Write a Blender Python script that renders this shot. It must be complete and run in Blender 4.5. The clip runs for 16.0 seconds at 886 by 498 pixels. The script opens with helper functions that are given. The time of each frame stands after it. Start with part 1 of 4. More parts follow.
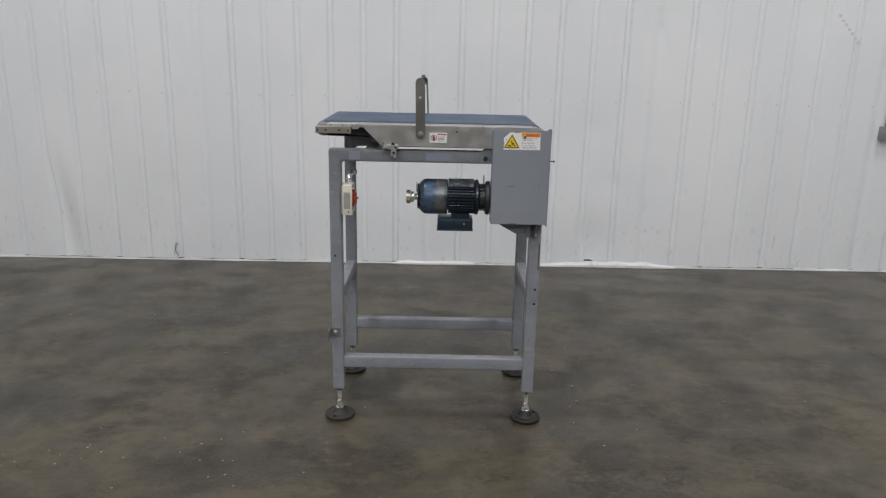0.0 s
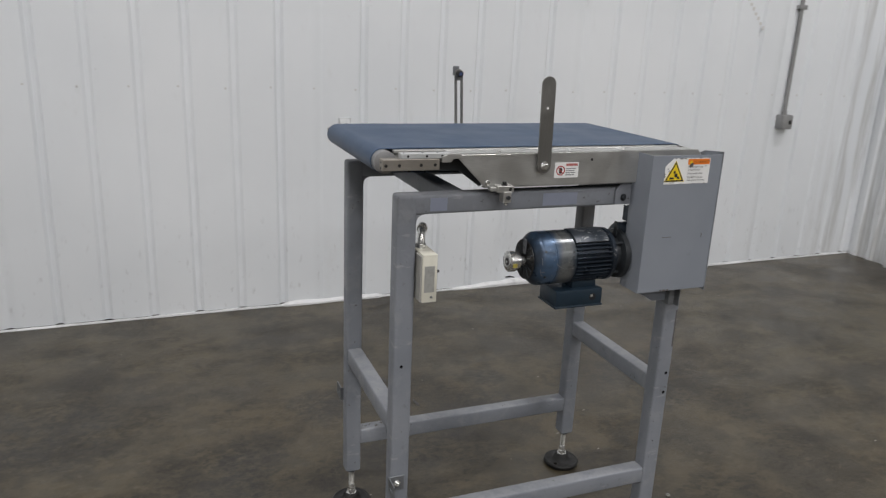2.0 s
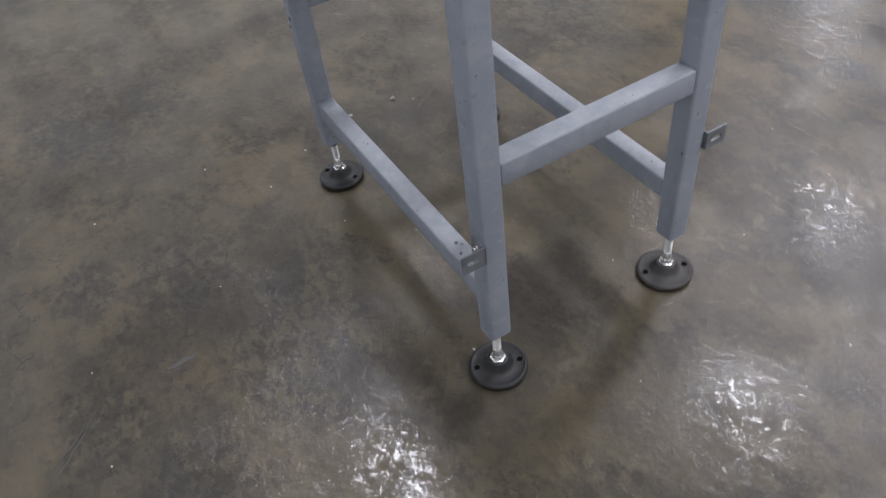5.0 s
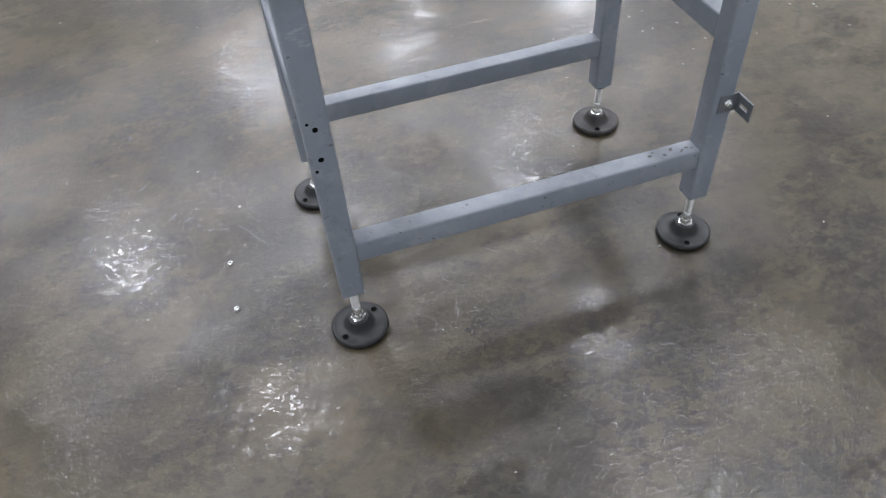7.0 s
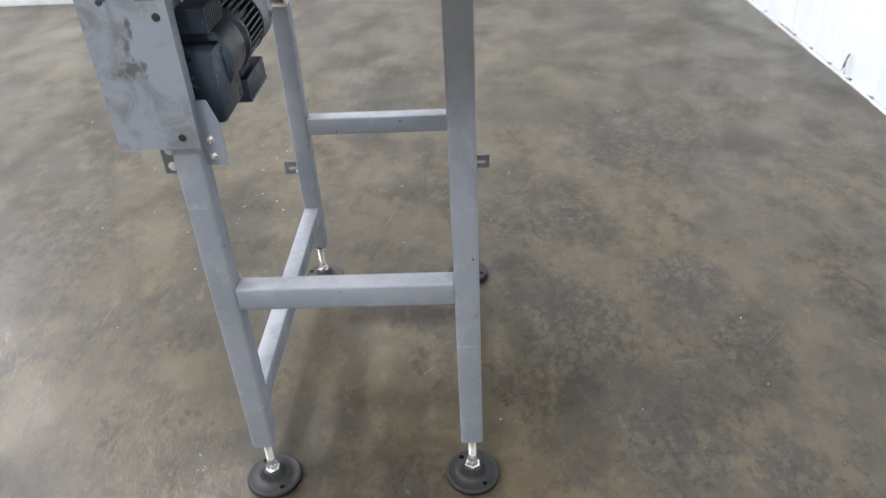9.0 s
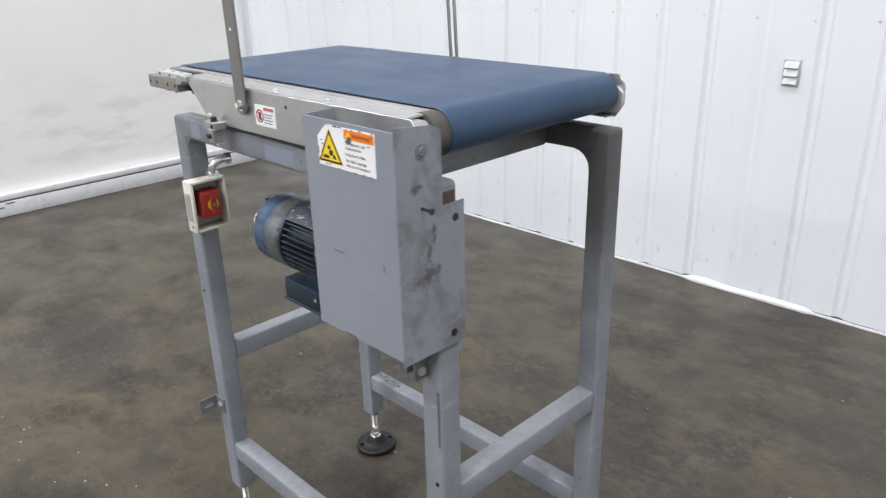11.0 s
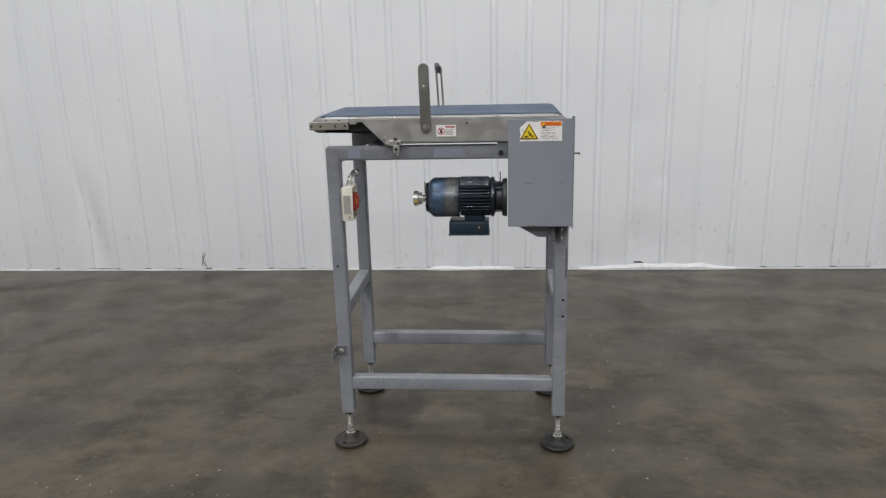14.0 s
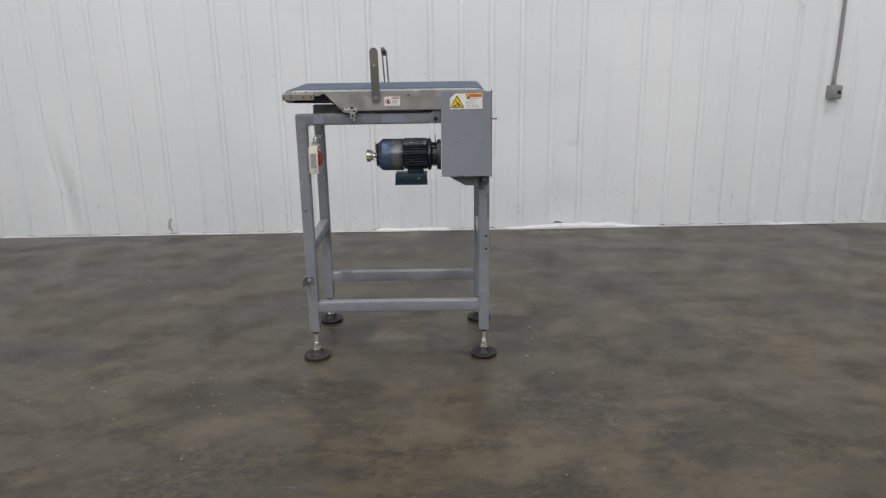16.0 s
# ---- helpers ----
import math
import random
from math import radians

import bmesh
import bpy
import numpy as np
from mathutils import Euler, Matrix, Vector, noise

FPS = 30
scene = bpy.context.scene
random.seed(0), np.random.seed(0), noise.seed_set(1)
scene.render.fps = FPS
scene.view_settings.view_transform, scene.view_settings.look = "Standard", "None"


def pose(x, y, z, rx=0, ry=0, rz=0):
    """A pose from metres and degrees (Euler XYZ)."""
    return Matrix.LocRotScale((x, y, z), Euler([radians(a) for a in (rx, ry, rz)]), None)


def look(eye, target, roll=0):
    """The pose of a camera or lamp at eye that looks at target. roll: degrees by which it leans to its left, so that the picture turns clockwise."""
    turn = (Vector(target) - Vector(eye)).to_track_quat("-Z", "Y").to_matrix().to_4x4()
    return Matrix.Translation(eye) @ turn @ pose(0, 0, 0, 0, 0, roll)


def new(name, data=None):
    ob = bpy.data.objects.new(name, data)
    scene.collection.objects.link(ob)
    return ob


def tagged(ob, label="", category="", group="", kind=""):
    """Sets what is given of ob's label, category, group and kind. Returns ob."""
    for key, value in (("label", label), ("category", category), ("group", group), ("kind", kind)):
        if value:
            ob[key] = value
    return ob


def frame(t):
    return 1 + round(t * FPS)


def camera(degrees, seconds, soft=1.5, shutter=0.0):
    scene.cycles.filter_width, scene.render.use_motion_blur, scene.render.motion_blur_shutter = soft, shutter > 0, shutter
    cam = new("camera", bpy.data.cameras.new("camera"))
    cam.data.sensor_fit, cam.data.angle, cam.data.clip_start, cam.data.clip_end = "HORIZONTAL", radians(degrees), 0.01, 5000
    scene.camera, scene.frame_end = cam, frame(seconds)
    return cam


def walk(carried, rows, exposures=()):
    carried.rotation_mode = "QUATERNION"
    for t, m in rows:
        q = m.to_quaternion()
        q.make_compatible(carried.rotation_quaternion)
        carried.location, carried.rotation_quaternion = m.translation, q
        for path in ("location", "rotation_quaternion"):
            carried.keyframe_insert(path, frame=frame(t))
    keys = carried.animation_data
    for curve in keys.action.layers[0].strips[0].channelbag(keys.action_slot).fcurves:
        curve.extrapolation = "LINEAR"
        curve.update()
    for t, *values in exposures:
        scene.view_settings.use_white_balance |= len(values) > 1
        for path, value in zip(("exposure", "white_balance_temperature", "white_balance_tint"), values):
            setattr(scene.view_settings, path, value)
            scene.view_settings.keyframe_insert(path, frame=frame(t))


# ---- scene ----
cam = camera(62.1, 16.0, soft=1.3, shutter=0.2)
PATH = [
    (0, (0.024, -0.06, 1.361), (0.03, 1.87, 0.838), 1.2),
    (0.5, (-0.104, 0.176, 1.357), (0.033, 2.094, 0.809), 1.6),
    (1, (-0.297, 0.483, 1.34), (-0.037, 2.39, 0.799), 1.4),
    (1.5, (-0.582, 0.749, 1.351), (-0.164, 2.631, 0.817), 1.0),
    (2, (-0.829, 1.081, 1.346), (-0.114, 2.861, 0.783), 2.5),
    (2.5, (-1.083, 1.43, 1.349), (0.053, 2.981, 0.797), 2.5),
    (3, (-1.242, 1.79, 1.344), (0.188, 2.988, 0.623), 0.7),
    (3.5, (-1.324, 2.218, 1.313), (0.289, 2.989, 0.417), -1.3),
    (4, (-1.356, 2.592, 1.258), (0.293, 2.818, 0.15), -4.4),
    (4.5, (-1.25, 2.944, 1.221), (0.345, 2.783, 0.025), -7.0),
    (5, (-1.066, 3.325, 1.176), (0.21, 2.736, -0.247), -8.6),
    (5.2, (-0.973, 3.434, 1.163), (0.202, 2.694, -0.277), -9.7),
    (6.25, (-0.200, 3.860, 1.160), (0.170, 2.545, -0.300), -8.2),
    (7.3, (0.621, 3.762, 1.15), (0.027, 2.514, -0.296), -5.8),
    (7.5, (0.735, 3.689, 1.154), (0.006, 2.541, -0.312), -6.9),
    (8, (1.031, 3.454, 1.198), (-0.061, 2.61, -0.249), -6.1),
    (8.5, (1.255, 3.198, 1.217), (-0.167, 2.719, -0.105), -5.7),
    (9, (1.369, 2.922, 1.247), (-0.289, 2.849, 0.131), -3.1),
    (9.5, (1.448, 2.664, 1.296), (-0.28, 3.047, 0.366), -1.2),
    (10, (1.392, 2.414, 1.305), (-0.349, 3.014, 0.525), -1.8),
    (10.2, (1.346, 2.3, 1.3), (-0.336, 3.059, 0.529), -1.3),
    (11.25, (0.930, 1.690, 1.306), (-0.240, 3.120, 0.600), -2.6),
    (12.3, (0.398, 1.246, 1.298), (-0.087, 3.089, 0.692), -4.0),
    (12.5, (0.313, 1.167, 1.306), (-0.106, 3.032, 0.718), -3.1),
    (13, (0.185, 0.891, 1.319), (0.012, 2.817, 0.808), -2.3),
    (13.5, (0.204, 0.587, 1.293), (0.037, 2.511, 0.771), -1.1),
    (14, (0.177, 0.234, 1.3), (0.015, 2.158, 0.783), -1.4),
    (14.5, (0.176, -0.081, 1.313), (0.087, 1.839, 0.757), -1.0),
    (15, (0.212, -0.302, 1.297), (0.137, 1.615, 0.734), 0.9),
    (15.5, (0.193, -0.378, 1.317), (0.144, 1.537, 0.742), 0.3),
    (16, (0.196, -0.393, 1.309), (0.194, 1.528, 0.751), -0.9),
]
walk(cam, [(t, look(eye, target, roll)) for t, eye, target, roll in PATH],
     exposures=[(0, -0.1, 6500, 10), (3, -0.05, 6520, 10), (4, 0.3, 6500, 11), (4.5, 0.53, 6180, 12), (5.2, 0.66, 5950, 14), (7.3, 0.92, 5900, 10), (8.5, 1.28, 6020, 9), (9, 1.28, 6120, 10),
                (9.5, 1.12, 6150, 11), (10.2, 0.92, 6100, 11), (12.3, 0.34, 6500, 10), (13.5, 0.12, 6500, 10), (16, 0.06, 6500, 10)])

# ---- light ----
world = bpy.data.worlds.new("world")
scene.world = world
world.use_nodes = True
world.node_tree.nodes["Background"].inputs[0].default_value = (0.9, 0.95, 1.0, 1)
world.node_tree.nodes["Background"].inputs[1].default_value = 0.008
LAMP_POWER = 101.0
LAMPS = [(-2.4, 2.0, 1.05), (2.9, 2.2, 1.15), (-2.4, -0.9, 0.66), (1.3, -1.0, 0.78),
         (-6.5, -4.05, 0.9), (-3.0, -4.0, 0.95), (0.0, -4.1, 1.05), (2.8, -4.0, 1.05),
         (-8.8, -7.8, 1.2), (-5.8, -8.1, 1.2), (-2.4, -8.0, 1.2), (0.6, -7.9, 1.2), (5.7, -7.3, 1.2)]
LAMP_Z = 6.0
for lx, ly, lw in LAMPS:
    data = bpy.data.lights.new("high_bay_light", "AREA")
    data.shape, data.size, data.energy = "DISK", 0.8, LAMP_POWER * lw
    data.color = (1.0, 0.985, 0.99)
    lamp = new("high_bay_light", data)
    lamp.location = (lx, ly, LAMP_Z)


# ---- materials ----
class Mat:
    """A node material under construction."""

    def __init__(self, name, color=(0.5, 0.5, 0.5), rough=0.5, metal=0.0, spec=0.5):
        self.m = bpy.data.materials.new(name)
        self.m.use_nodes = True
        self.t = self.m.node_tree
        self.b = self.t.nodes["Principled BSDF"]
        self.b.inputs["Base Color"].default_value = (*color, 1)
        self.b.inputs["Roughness"].default_value = rough
        self.b.inputs["Metallic"].default_value = metal
        self.b.inputs["Specular IOR Level"].default_value = spec
        self.co = None

    def node(self, kind, **values):
        n = self.t.nodes.new(kind)
        for key, value in values.items():
            n.inputs[key.replace("_", " ")].default_value = value
        return n

    def link(self, a, b):
        self.t.links.new(a, b)

    def coords(self):
        if self.co is None:
            self.co = self.t.nodes.new("ShaderNodeTexCoord").outputs["Object"]
        return self.co

    def noise(self, scale, detail=4.0, rough=0.55, stretch=(1, 1, 1), shift=(0, 0, 0), distort=0.0):
        mp = self.t.nodes.new("ShaderNodeMapping")
        mp.inputs["Scale"].default_value = stretch
        mp.inputs["Location"].default_value = shift
        self.link(self.coords(), mp.inputs["Vector"])
        n = self.node("ShaderNodeTexNoise", Scale=scale, Detail=detail, Roughness=rough, Distortion=distort)
        self.link(mp.outputs[0], n.inputs["Vector"])
        return n.outputs["Fac"]

    def span(self, src, a, b, lo=0.0, hi=1.0):
        n = self.t.nodes.new("ShaderNodeMapRange")
        n.interpolation_type = "SMOOTHSTEP"
        for key, value in zip(("From Min", "From Max", "To Min", "To Max"), (a, b, lo, hi)):
            n.inputs[key].default_value = value
        self.link(src, n.inputs["Value"])
        return n.outputs[0]

    def mix(self, fac, a, b, how="MIX"):
        n = self.t.nodes.new("ShaderNodeMix")
        n.data_type, n.blend_type = "RGBA", how
        for sock, value in ((n.inputs[0], fac), (n.inputs[6], a), (n.inputs[7], b)):
            if isinstance(value, bpy.types.NodeSocket):
                self.link(value, sock)
            else:
                sock.default_value = value if isinstance(value, float) else (*value, 1)
        return n.outputs[2]

    def math(self, how, a, b):
        n = self.t.nodes.new("ShaderNodeMath")
        n.operation = how
        for sock, value in zip(n.inputs, (a, b)):
            if isinstance(value, bpy.types.NodeSocket):
                self.link(value, sock)
            else:
                sock.default_value = value
        return n.outputs[0]

    def color(self, src):
        self.link(src, self.b.inputs["Base Color"])
        return self

    def rough(self, src):
        self.link(src, self.b.inputs["Roughness"])
        return self

    def bump(self, src, strength=0.2, distance=0.002):
        n = self.node("ShaderNodeBump", Strength=strength, Distance=distance)
        self.link(src, n.inputs["Height"])
        self.link(n.outputs[0], self.b.inputs["Normal"])
        return self


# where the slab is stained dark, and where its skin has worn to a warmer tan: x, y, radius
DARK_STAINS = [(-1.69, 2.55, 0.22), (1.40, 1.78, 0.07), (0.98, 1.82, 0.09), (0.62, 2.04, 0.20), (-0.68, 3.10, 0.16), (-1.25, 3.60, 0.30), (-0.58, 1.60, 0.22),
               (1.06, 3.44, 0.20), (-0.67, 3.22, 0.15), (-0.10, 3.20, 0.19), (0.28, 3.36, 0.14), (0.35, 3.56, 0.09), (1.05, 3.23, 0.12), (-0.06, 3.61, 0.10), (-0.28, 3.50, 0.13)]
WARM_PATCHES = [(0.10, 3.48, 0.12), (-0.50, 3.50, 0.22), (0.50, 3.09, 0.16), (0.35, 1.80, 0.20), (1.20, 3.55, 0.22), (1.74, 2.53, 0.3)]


def make_floor():
    k = Mat("sealed_concrete", rough=0.4, spec=0.20)
    sep = k.t.nodes.new("ShaderNodeSeparateXYZ")
    k.link(k.coords(), sep.inputs[0])
    edge = k.math("MULTIPLY", k.math("SUBTRACT", k.noise(5.5, 7, 0.68, shift=(9.1, 3.3, 0)), 0.5), 1.5)

    def spots(places):
        """1 near the named places and 0 away from them, with a ragged edge."""
        total = None
        for x, y, r in places:
            dx = k.math("DIVIDE", k.math("SUBTRACT", sep.outputs[0], x), r * 1.35)
            dy = k.math("DIVIDE", k.math("SUBTRACT", sep.outputs[1], y), r)
            d = k.math("SQRT", k.math("ADD", k.math("MULTIPLY", dx, dx), k.math("MULTIPLY", dy, dy)), 0.0)
            v = k.span(k.math("ADD", d, edge), 1.35, 0.45)
            total = v if total is None else k.math("MAXIMUM", total, v)
        return total

    big = k.noise(0.6, 5, 0.6, shift=(3.1, 1.7, 0))
    mid = k.noise(2.5, 8, 0.60, shift=(7.3, 0.4, 0))
    blot = k.noise(3.4, 9, 0.66, shift=(2.2, 4.1, 0), stretch=(1, 1.3, 1))
    worn = k.noise(2.7, 7, 0.60, shift=(5.7, 8.3, 0))
    small = k.noise(19, 8, 0.66, shift=(0.3, 0.9, 0), stretch=(1, 1.35, 1), distort=0.3)
    chips = k.noise(40, 6, 0.66, shift=(4.3, 1.1, 0), stretch=(1, 1.25, 1))
    grain = k.noise(85, 5, 0.64, shift=(1.3, 2.9, 0))
    fine = k.noise(190, 3, 0.6)
    scour = k.noise(46, 6, 0.7, stretch=(0.45, 1.5, 1), shift=(2.2, 5.8, 0), distort=0.8)
    base = k.mix(k.span(big, 0.35, 0.65), (0.0516, 0.0428, 0.0276), (0.0675, 0.0549, 0.0333))
    base = k.mix(k.span(k.noise(3.3, 9, 0.64, shift=(1, 9, 0)), 0.45, 0.60, 0, 0.6), base, (0.0888, 0.0715, 0.0425))
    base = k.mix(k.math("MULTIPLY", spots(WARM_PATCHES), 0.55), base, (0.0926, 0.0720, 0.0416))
    base = k.mix(k.span(mid, 0.47, 0.60, 0, 0.65), base, (0.0318, 0.0273, 0.0205))
    patch = k.noise(6.5, 8, 0.70, shift=(3.7, 6.1, 0), stretch=(1, 1.4, 1))
    base = k.mix(k.span(patch, 0.518, 0.555, 0, 0.38), base, (0.0333, 0.0278, 0.0205))
    base = k.mix(k.span(patch, 0.455, 0.395, 0, 0.28), base, (0.0984, 0.0799, 0.0487))
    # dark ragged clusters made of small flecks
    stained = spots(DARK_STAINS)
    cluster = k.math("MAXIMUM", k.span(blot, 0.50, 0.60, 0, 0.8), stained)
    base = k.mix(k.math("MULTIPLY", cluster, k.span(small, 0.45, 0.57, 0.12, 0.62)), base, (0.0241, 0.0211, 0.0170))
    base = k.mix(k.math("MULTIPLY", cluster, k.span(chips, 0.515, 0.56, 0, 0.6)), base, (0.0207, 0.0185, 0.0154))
    base = k.mix(k.math("MULTIPLY", k.span(mid, 0.44, 0.58), k.span(grain, 0.56, 0.61, 0, 0.45)), base, (0.0241, 0.0217, 0.0179))
    base = k.mix(k.math("MULTIPLY", k.span(small, 0.43, 0.36, 0, 0.45), k.span(worn, 0.44, 0.6)), base, (0.1124, 0.0935, 0.0624))
    base = k.mix(k.span(fine, 0.62, 0.72, 0, 0.25), base, (0.1217, 0.1043, 0.0752))
    # a few hairline cracks
    seam = k.math("ABSOLUTE", k.math("SUBTRACT", k.noise(1.3, 7, 0.55, shift=(6.6, 3.2, 0)), 0.5), 0.0)
    crack = k.math("MULTIPLY", k.span(seam, 0.0028, 0.0010), k.span(k.noise(1.1, 3, 0.5, shift=(2.4, 7.9, 0)), 0.54, 0.60))
    base = k.mix(k.math("MULTIPLY", crack, 0.5), base, (0.0175, 0.0163, 0.0148))
    k.color(base)
    # a broad dull sheen from the slab, under a thin sealer that is glossy where it has not been scoured
    k.rough(k.math("ADD", k.span(mid, 0.4, 0.65, 0.42, 0.50), k.span(grain, 0.50, 0.62, 0, 0.05)))
    scoured = k.math("MULTIPLY", k.span(worn, 0.44, 0.58, 0.25, 1.0), k.span(scour, 0.46, 0.56))
    gloss = k.math("SUBTRACT", k.span(blot, 0.40, 0.62, 0.64, 0.34), k.math("MULTIPLY", scoured, 0.22))
    k.link(gloss, k.b.inputs["Coat Weight"])
    k.link(k.math("ADD", k.span(mid, 0.4, 0.65, 0.11, 0.15), k.math("MULTIPLY", scoured, 0.06)), k.b.inputs["Coat Roughness"])
    # low waves of the trowel, then creases and flakes that break up the lamps' reflections
    h = k.math("ADD", k.math("MULTIPLY", k.noise(4, 2), 0.9), k.math("MULTIPLY", k.noise(11, 3, 0.5, shift=(5, 2, 0)), 0.6))
    crease = k.span(k.math("ABSOLUTE", k.math("SUBTRACT", small, 0.5), 0.0), 0.0, 0.035)
    relief = k.math("ADD", k.math("MULTIPLY", crease, 0.44), k.math("MULTIPLY", k.span(chips, 0.44, 0.56), 0.52))
    relief = k.math("ADD", relief, k.math("MULTIPLY", scour, 0.30))
    h = k.math("ADD", h, k.math("MULTIPLY", relief, k.span(worn, 0.42, 0.58, 0.35, 1.0)))
    h = k.math("ADD", h, k.math("MULTIPLY", grain, 0.34))
    h = k.math("SUBTRACT", h, k.math("MULTIPLY", crack, 0.25))
    k.bump(h, 0.17, 0.004)
    k.link(k.b.inputs["Normal"].links[0].from_socket, k.b.inputs["Coat Normal"])
    return k.m


def make_wall_paint():
    k = Mat("white_painted_steel", rough=0.42)
    c = k.mix(k.span(k.noise(0.9, 4), 0.3, 0.7), (0.735, 0.760, 0.785), (0.795, 0.815, 0.835))
    c = k.mix(k.span(k.noise(7, 7, 0.65, stretch=(1, 1, 0.35)), 0.60, 0.80, 0, 0.28), c, (0.50, 0.49, 0.47))
    c = k.mix(k.span(k.noise(46, 3, 0.5), 0.74, 0.80, 0, 0.4), c, (0.36, 0.35, 0.34))
    # brown water streaks that run down beside the corner
    sep = k.t.nodes.new("ShaderNodeSeparateXYZ")
    k.link(k.coords(), sep.inputs[0])
    streak = k.math("MULTIPLY", k.span(sep.outputs[0], 3.10, 3.45), k.span(k.noise(16, 5, 0.6, stretch=(1, 1, 0.06), shift=(3, 0, 1)), 0.45, 0.66, 0, 0.5))
    c = k.mix(streak, c, (0.33, 0.32, 0.29))
    # scuffs low on the sheet
    scuff = k.math("MULTIPLY", k.span(sep.outputs[2], 0.75, 0.15), k.span(k.noise(24, 5, 0.62, stretch=(1.6, 1, 0.6), shift=(7, 0, 4)), 0.60, 0.70, 0, 0.35))
    c = k.mix(scuff, c, (0.42, 0.42, 0.42))
    k.color(c)
    k.bump(k.math("ADD", k.math("MULTIPLY", k.noise(3.0, 3), 6.0), k.math("MULTIPLY", k.noise(90, 2), 0.1)), 0.10, 0.006)
    return k.m


def make_side_wall():
    k = Mat("cream_wall_board", rough=0.55)
    c = k.mix(k.span(k.noise(0.8, 4), 0.3, 0.7), (0.81, 0.805, 0.77), (0.88, 0.875, 0.84))
    c = k.mix(k.span(k.noise(6, 6, 0.65, stretch=(1, 1, 0.5)), 0.62, 0.80, 0, 0.3), c, (0.58, 0.54, 0.46))
    k.color(c)
    # rubbed brownish smudges at knee height
    sep = k.t.nodes.new("ShaderNodeSeparateXYZ")
    k.link(k.coords(), sep.inputs[0])
    band = k.math("MULTIPLY", k.span(sep.outputs[2], 0.16, 0.32), k.span(sep.outputs[2], 0.75, 0.42))
    rub = k.math("MULTIPLY", band, k.span(k.noise(3.2, 7, 0.62, stretch=(1, 1, 3.0), shift=(2, 5, 1)), 0.46, 0.66, 0, 0.32))
    c = k.mix(rub, c, (0.47, 0.44, 0.39))
    fleck = k.span(k.noise(14, 5, 0.6, stretch=(1, 1, 3.5), shift=(8, 1, 3)), 0.68, 0.74, 0, 0.15)
    c = k.mix(fleck, c, (0.40, 0.38, 0.35))
    k.color(c)
    k.bump(k.noise(30, 4), 0.06, 0.003)
    return k.m


def make_frame_paint():
    k = Mat("blue_grey_paint", rough=0.42, spec=0.28)
    c = k.mix(k.span(k.noise(5, 4), 0.3, 0.7), (0.192, 0.206, 0.232), (0.233, 0.246, 0.272))
    c = k.mix(k.span(k.noise(38, 6, 0.7), 0.58, 0.72, 0, 0.55), c, (0.14, 0.143, 0.15))
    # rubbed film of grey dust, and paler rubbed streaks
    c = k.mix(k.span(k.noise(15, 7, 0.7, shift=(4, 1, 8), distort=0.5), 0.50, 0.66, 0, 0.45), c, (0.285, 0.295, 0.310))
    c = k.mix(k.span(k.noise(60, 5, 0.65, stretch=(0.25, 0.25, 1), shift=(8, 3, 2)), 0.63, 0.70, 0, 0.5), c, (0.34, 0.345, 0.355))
    # a paler tone on upward faces, broken up by noise
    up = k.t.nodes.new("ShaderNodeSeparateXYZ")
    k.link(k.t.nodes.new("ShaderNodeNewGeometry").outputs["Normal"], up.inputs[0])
    up_tone = k.math("MULTIPLY", k.span(up.outputs[2], 0.55, 0.95), k.span(k.noise(20, 7, 0.72, shift=(1, 4, 6)), 0.36, 0.62, 0.1, 0.6))
    c = k.mix(up_tone, c, (0.33, 0.335, 0.345))
    # black belt dust settled on the upper tubes, ragged lower edge; also painted belt shade
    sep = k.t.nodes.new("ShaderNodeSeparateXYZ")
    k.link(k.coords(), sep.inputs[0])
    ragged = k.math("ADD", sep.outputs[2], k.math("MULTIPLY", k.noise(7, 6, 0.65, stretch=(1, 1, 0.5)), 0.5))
    dust_shade = k.math("MULTIPLY", k.span(ragged, 1.05, 1.32, 0, 0.28), k.span(k.noise(26, 6, 0.7), 0.25, 0.6, 0.35, 1.0))
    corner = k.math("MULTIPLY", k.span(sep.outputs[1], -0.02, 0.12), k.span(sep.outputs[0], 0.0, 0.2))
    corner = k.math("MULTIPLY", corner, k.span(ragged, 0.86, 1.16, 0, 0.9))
    c = k.mix(k.math("MAXIMUM", dust_shade, corner), c, (0.080, 0.078, 0.075))
    c = k.mix(k.span(k.noise(85, 3, 0.6, shift=(2, 5, 1)), 0.685, 0.725, 0, 0.9), c, (0.05, 0.045, 0.04))
    k.color(c)
    k.rough(k.span(k.noise(22, 5), 0.3, 0.7, 0.40, 0.62))
    k.bump(k.math("ADD", k.noise(140, 3), k.math("MULTIPLY", k.noise(26, 3, 0.6), 1.6)), 0.14, 0.0015)
    return k.m


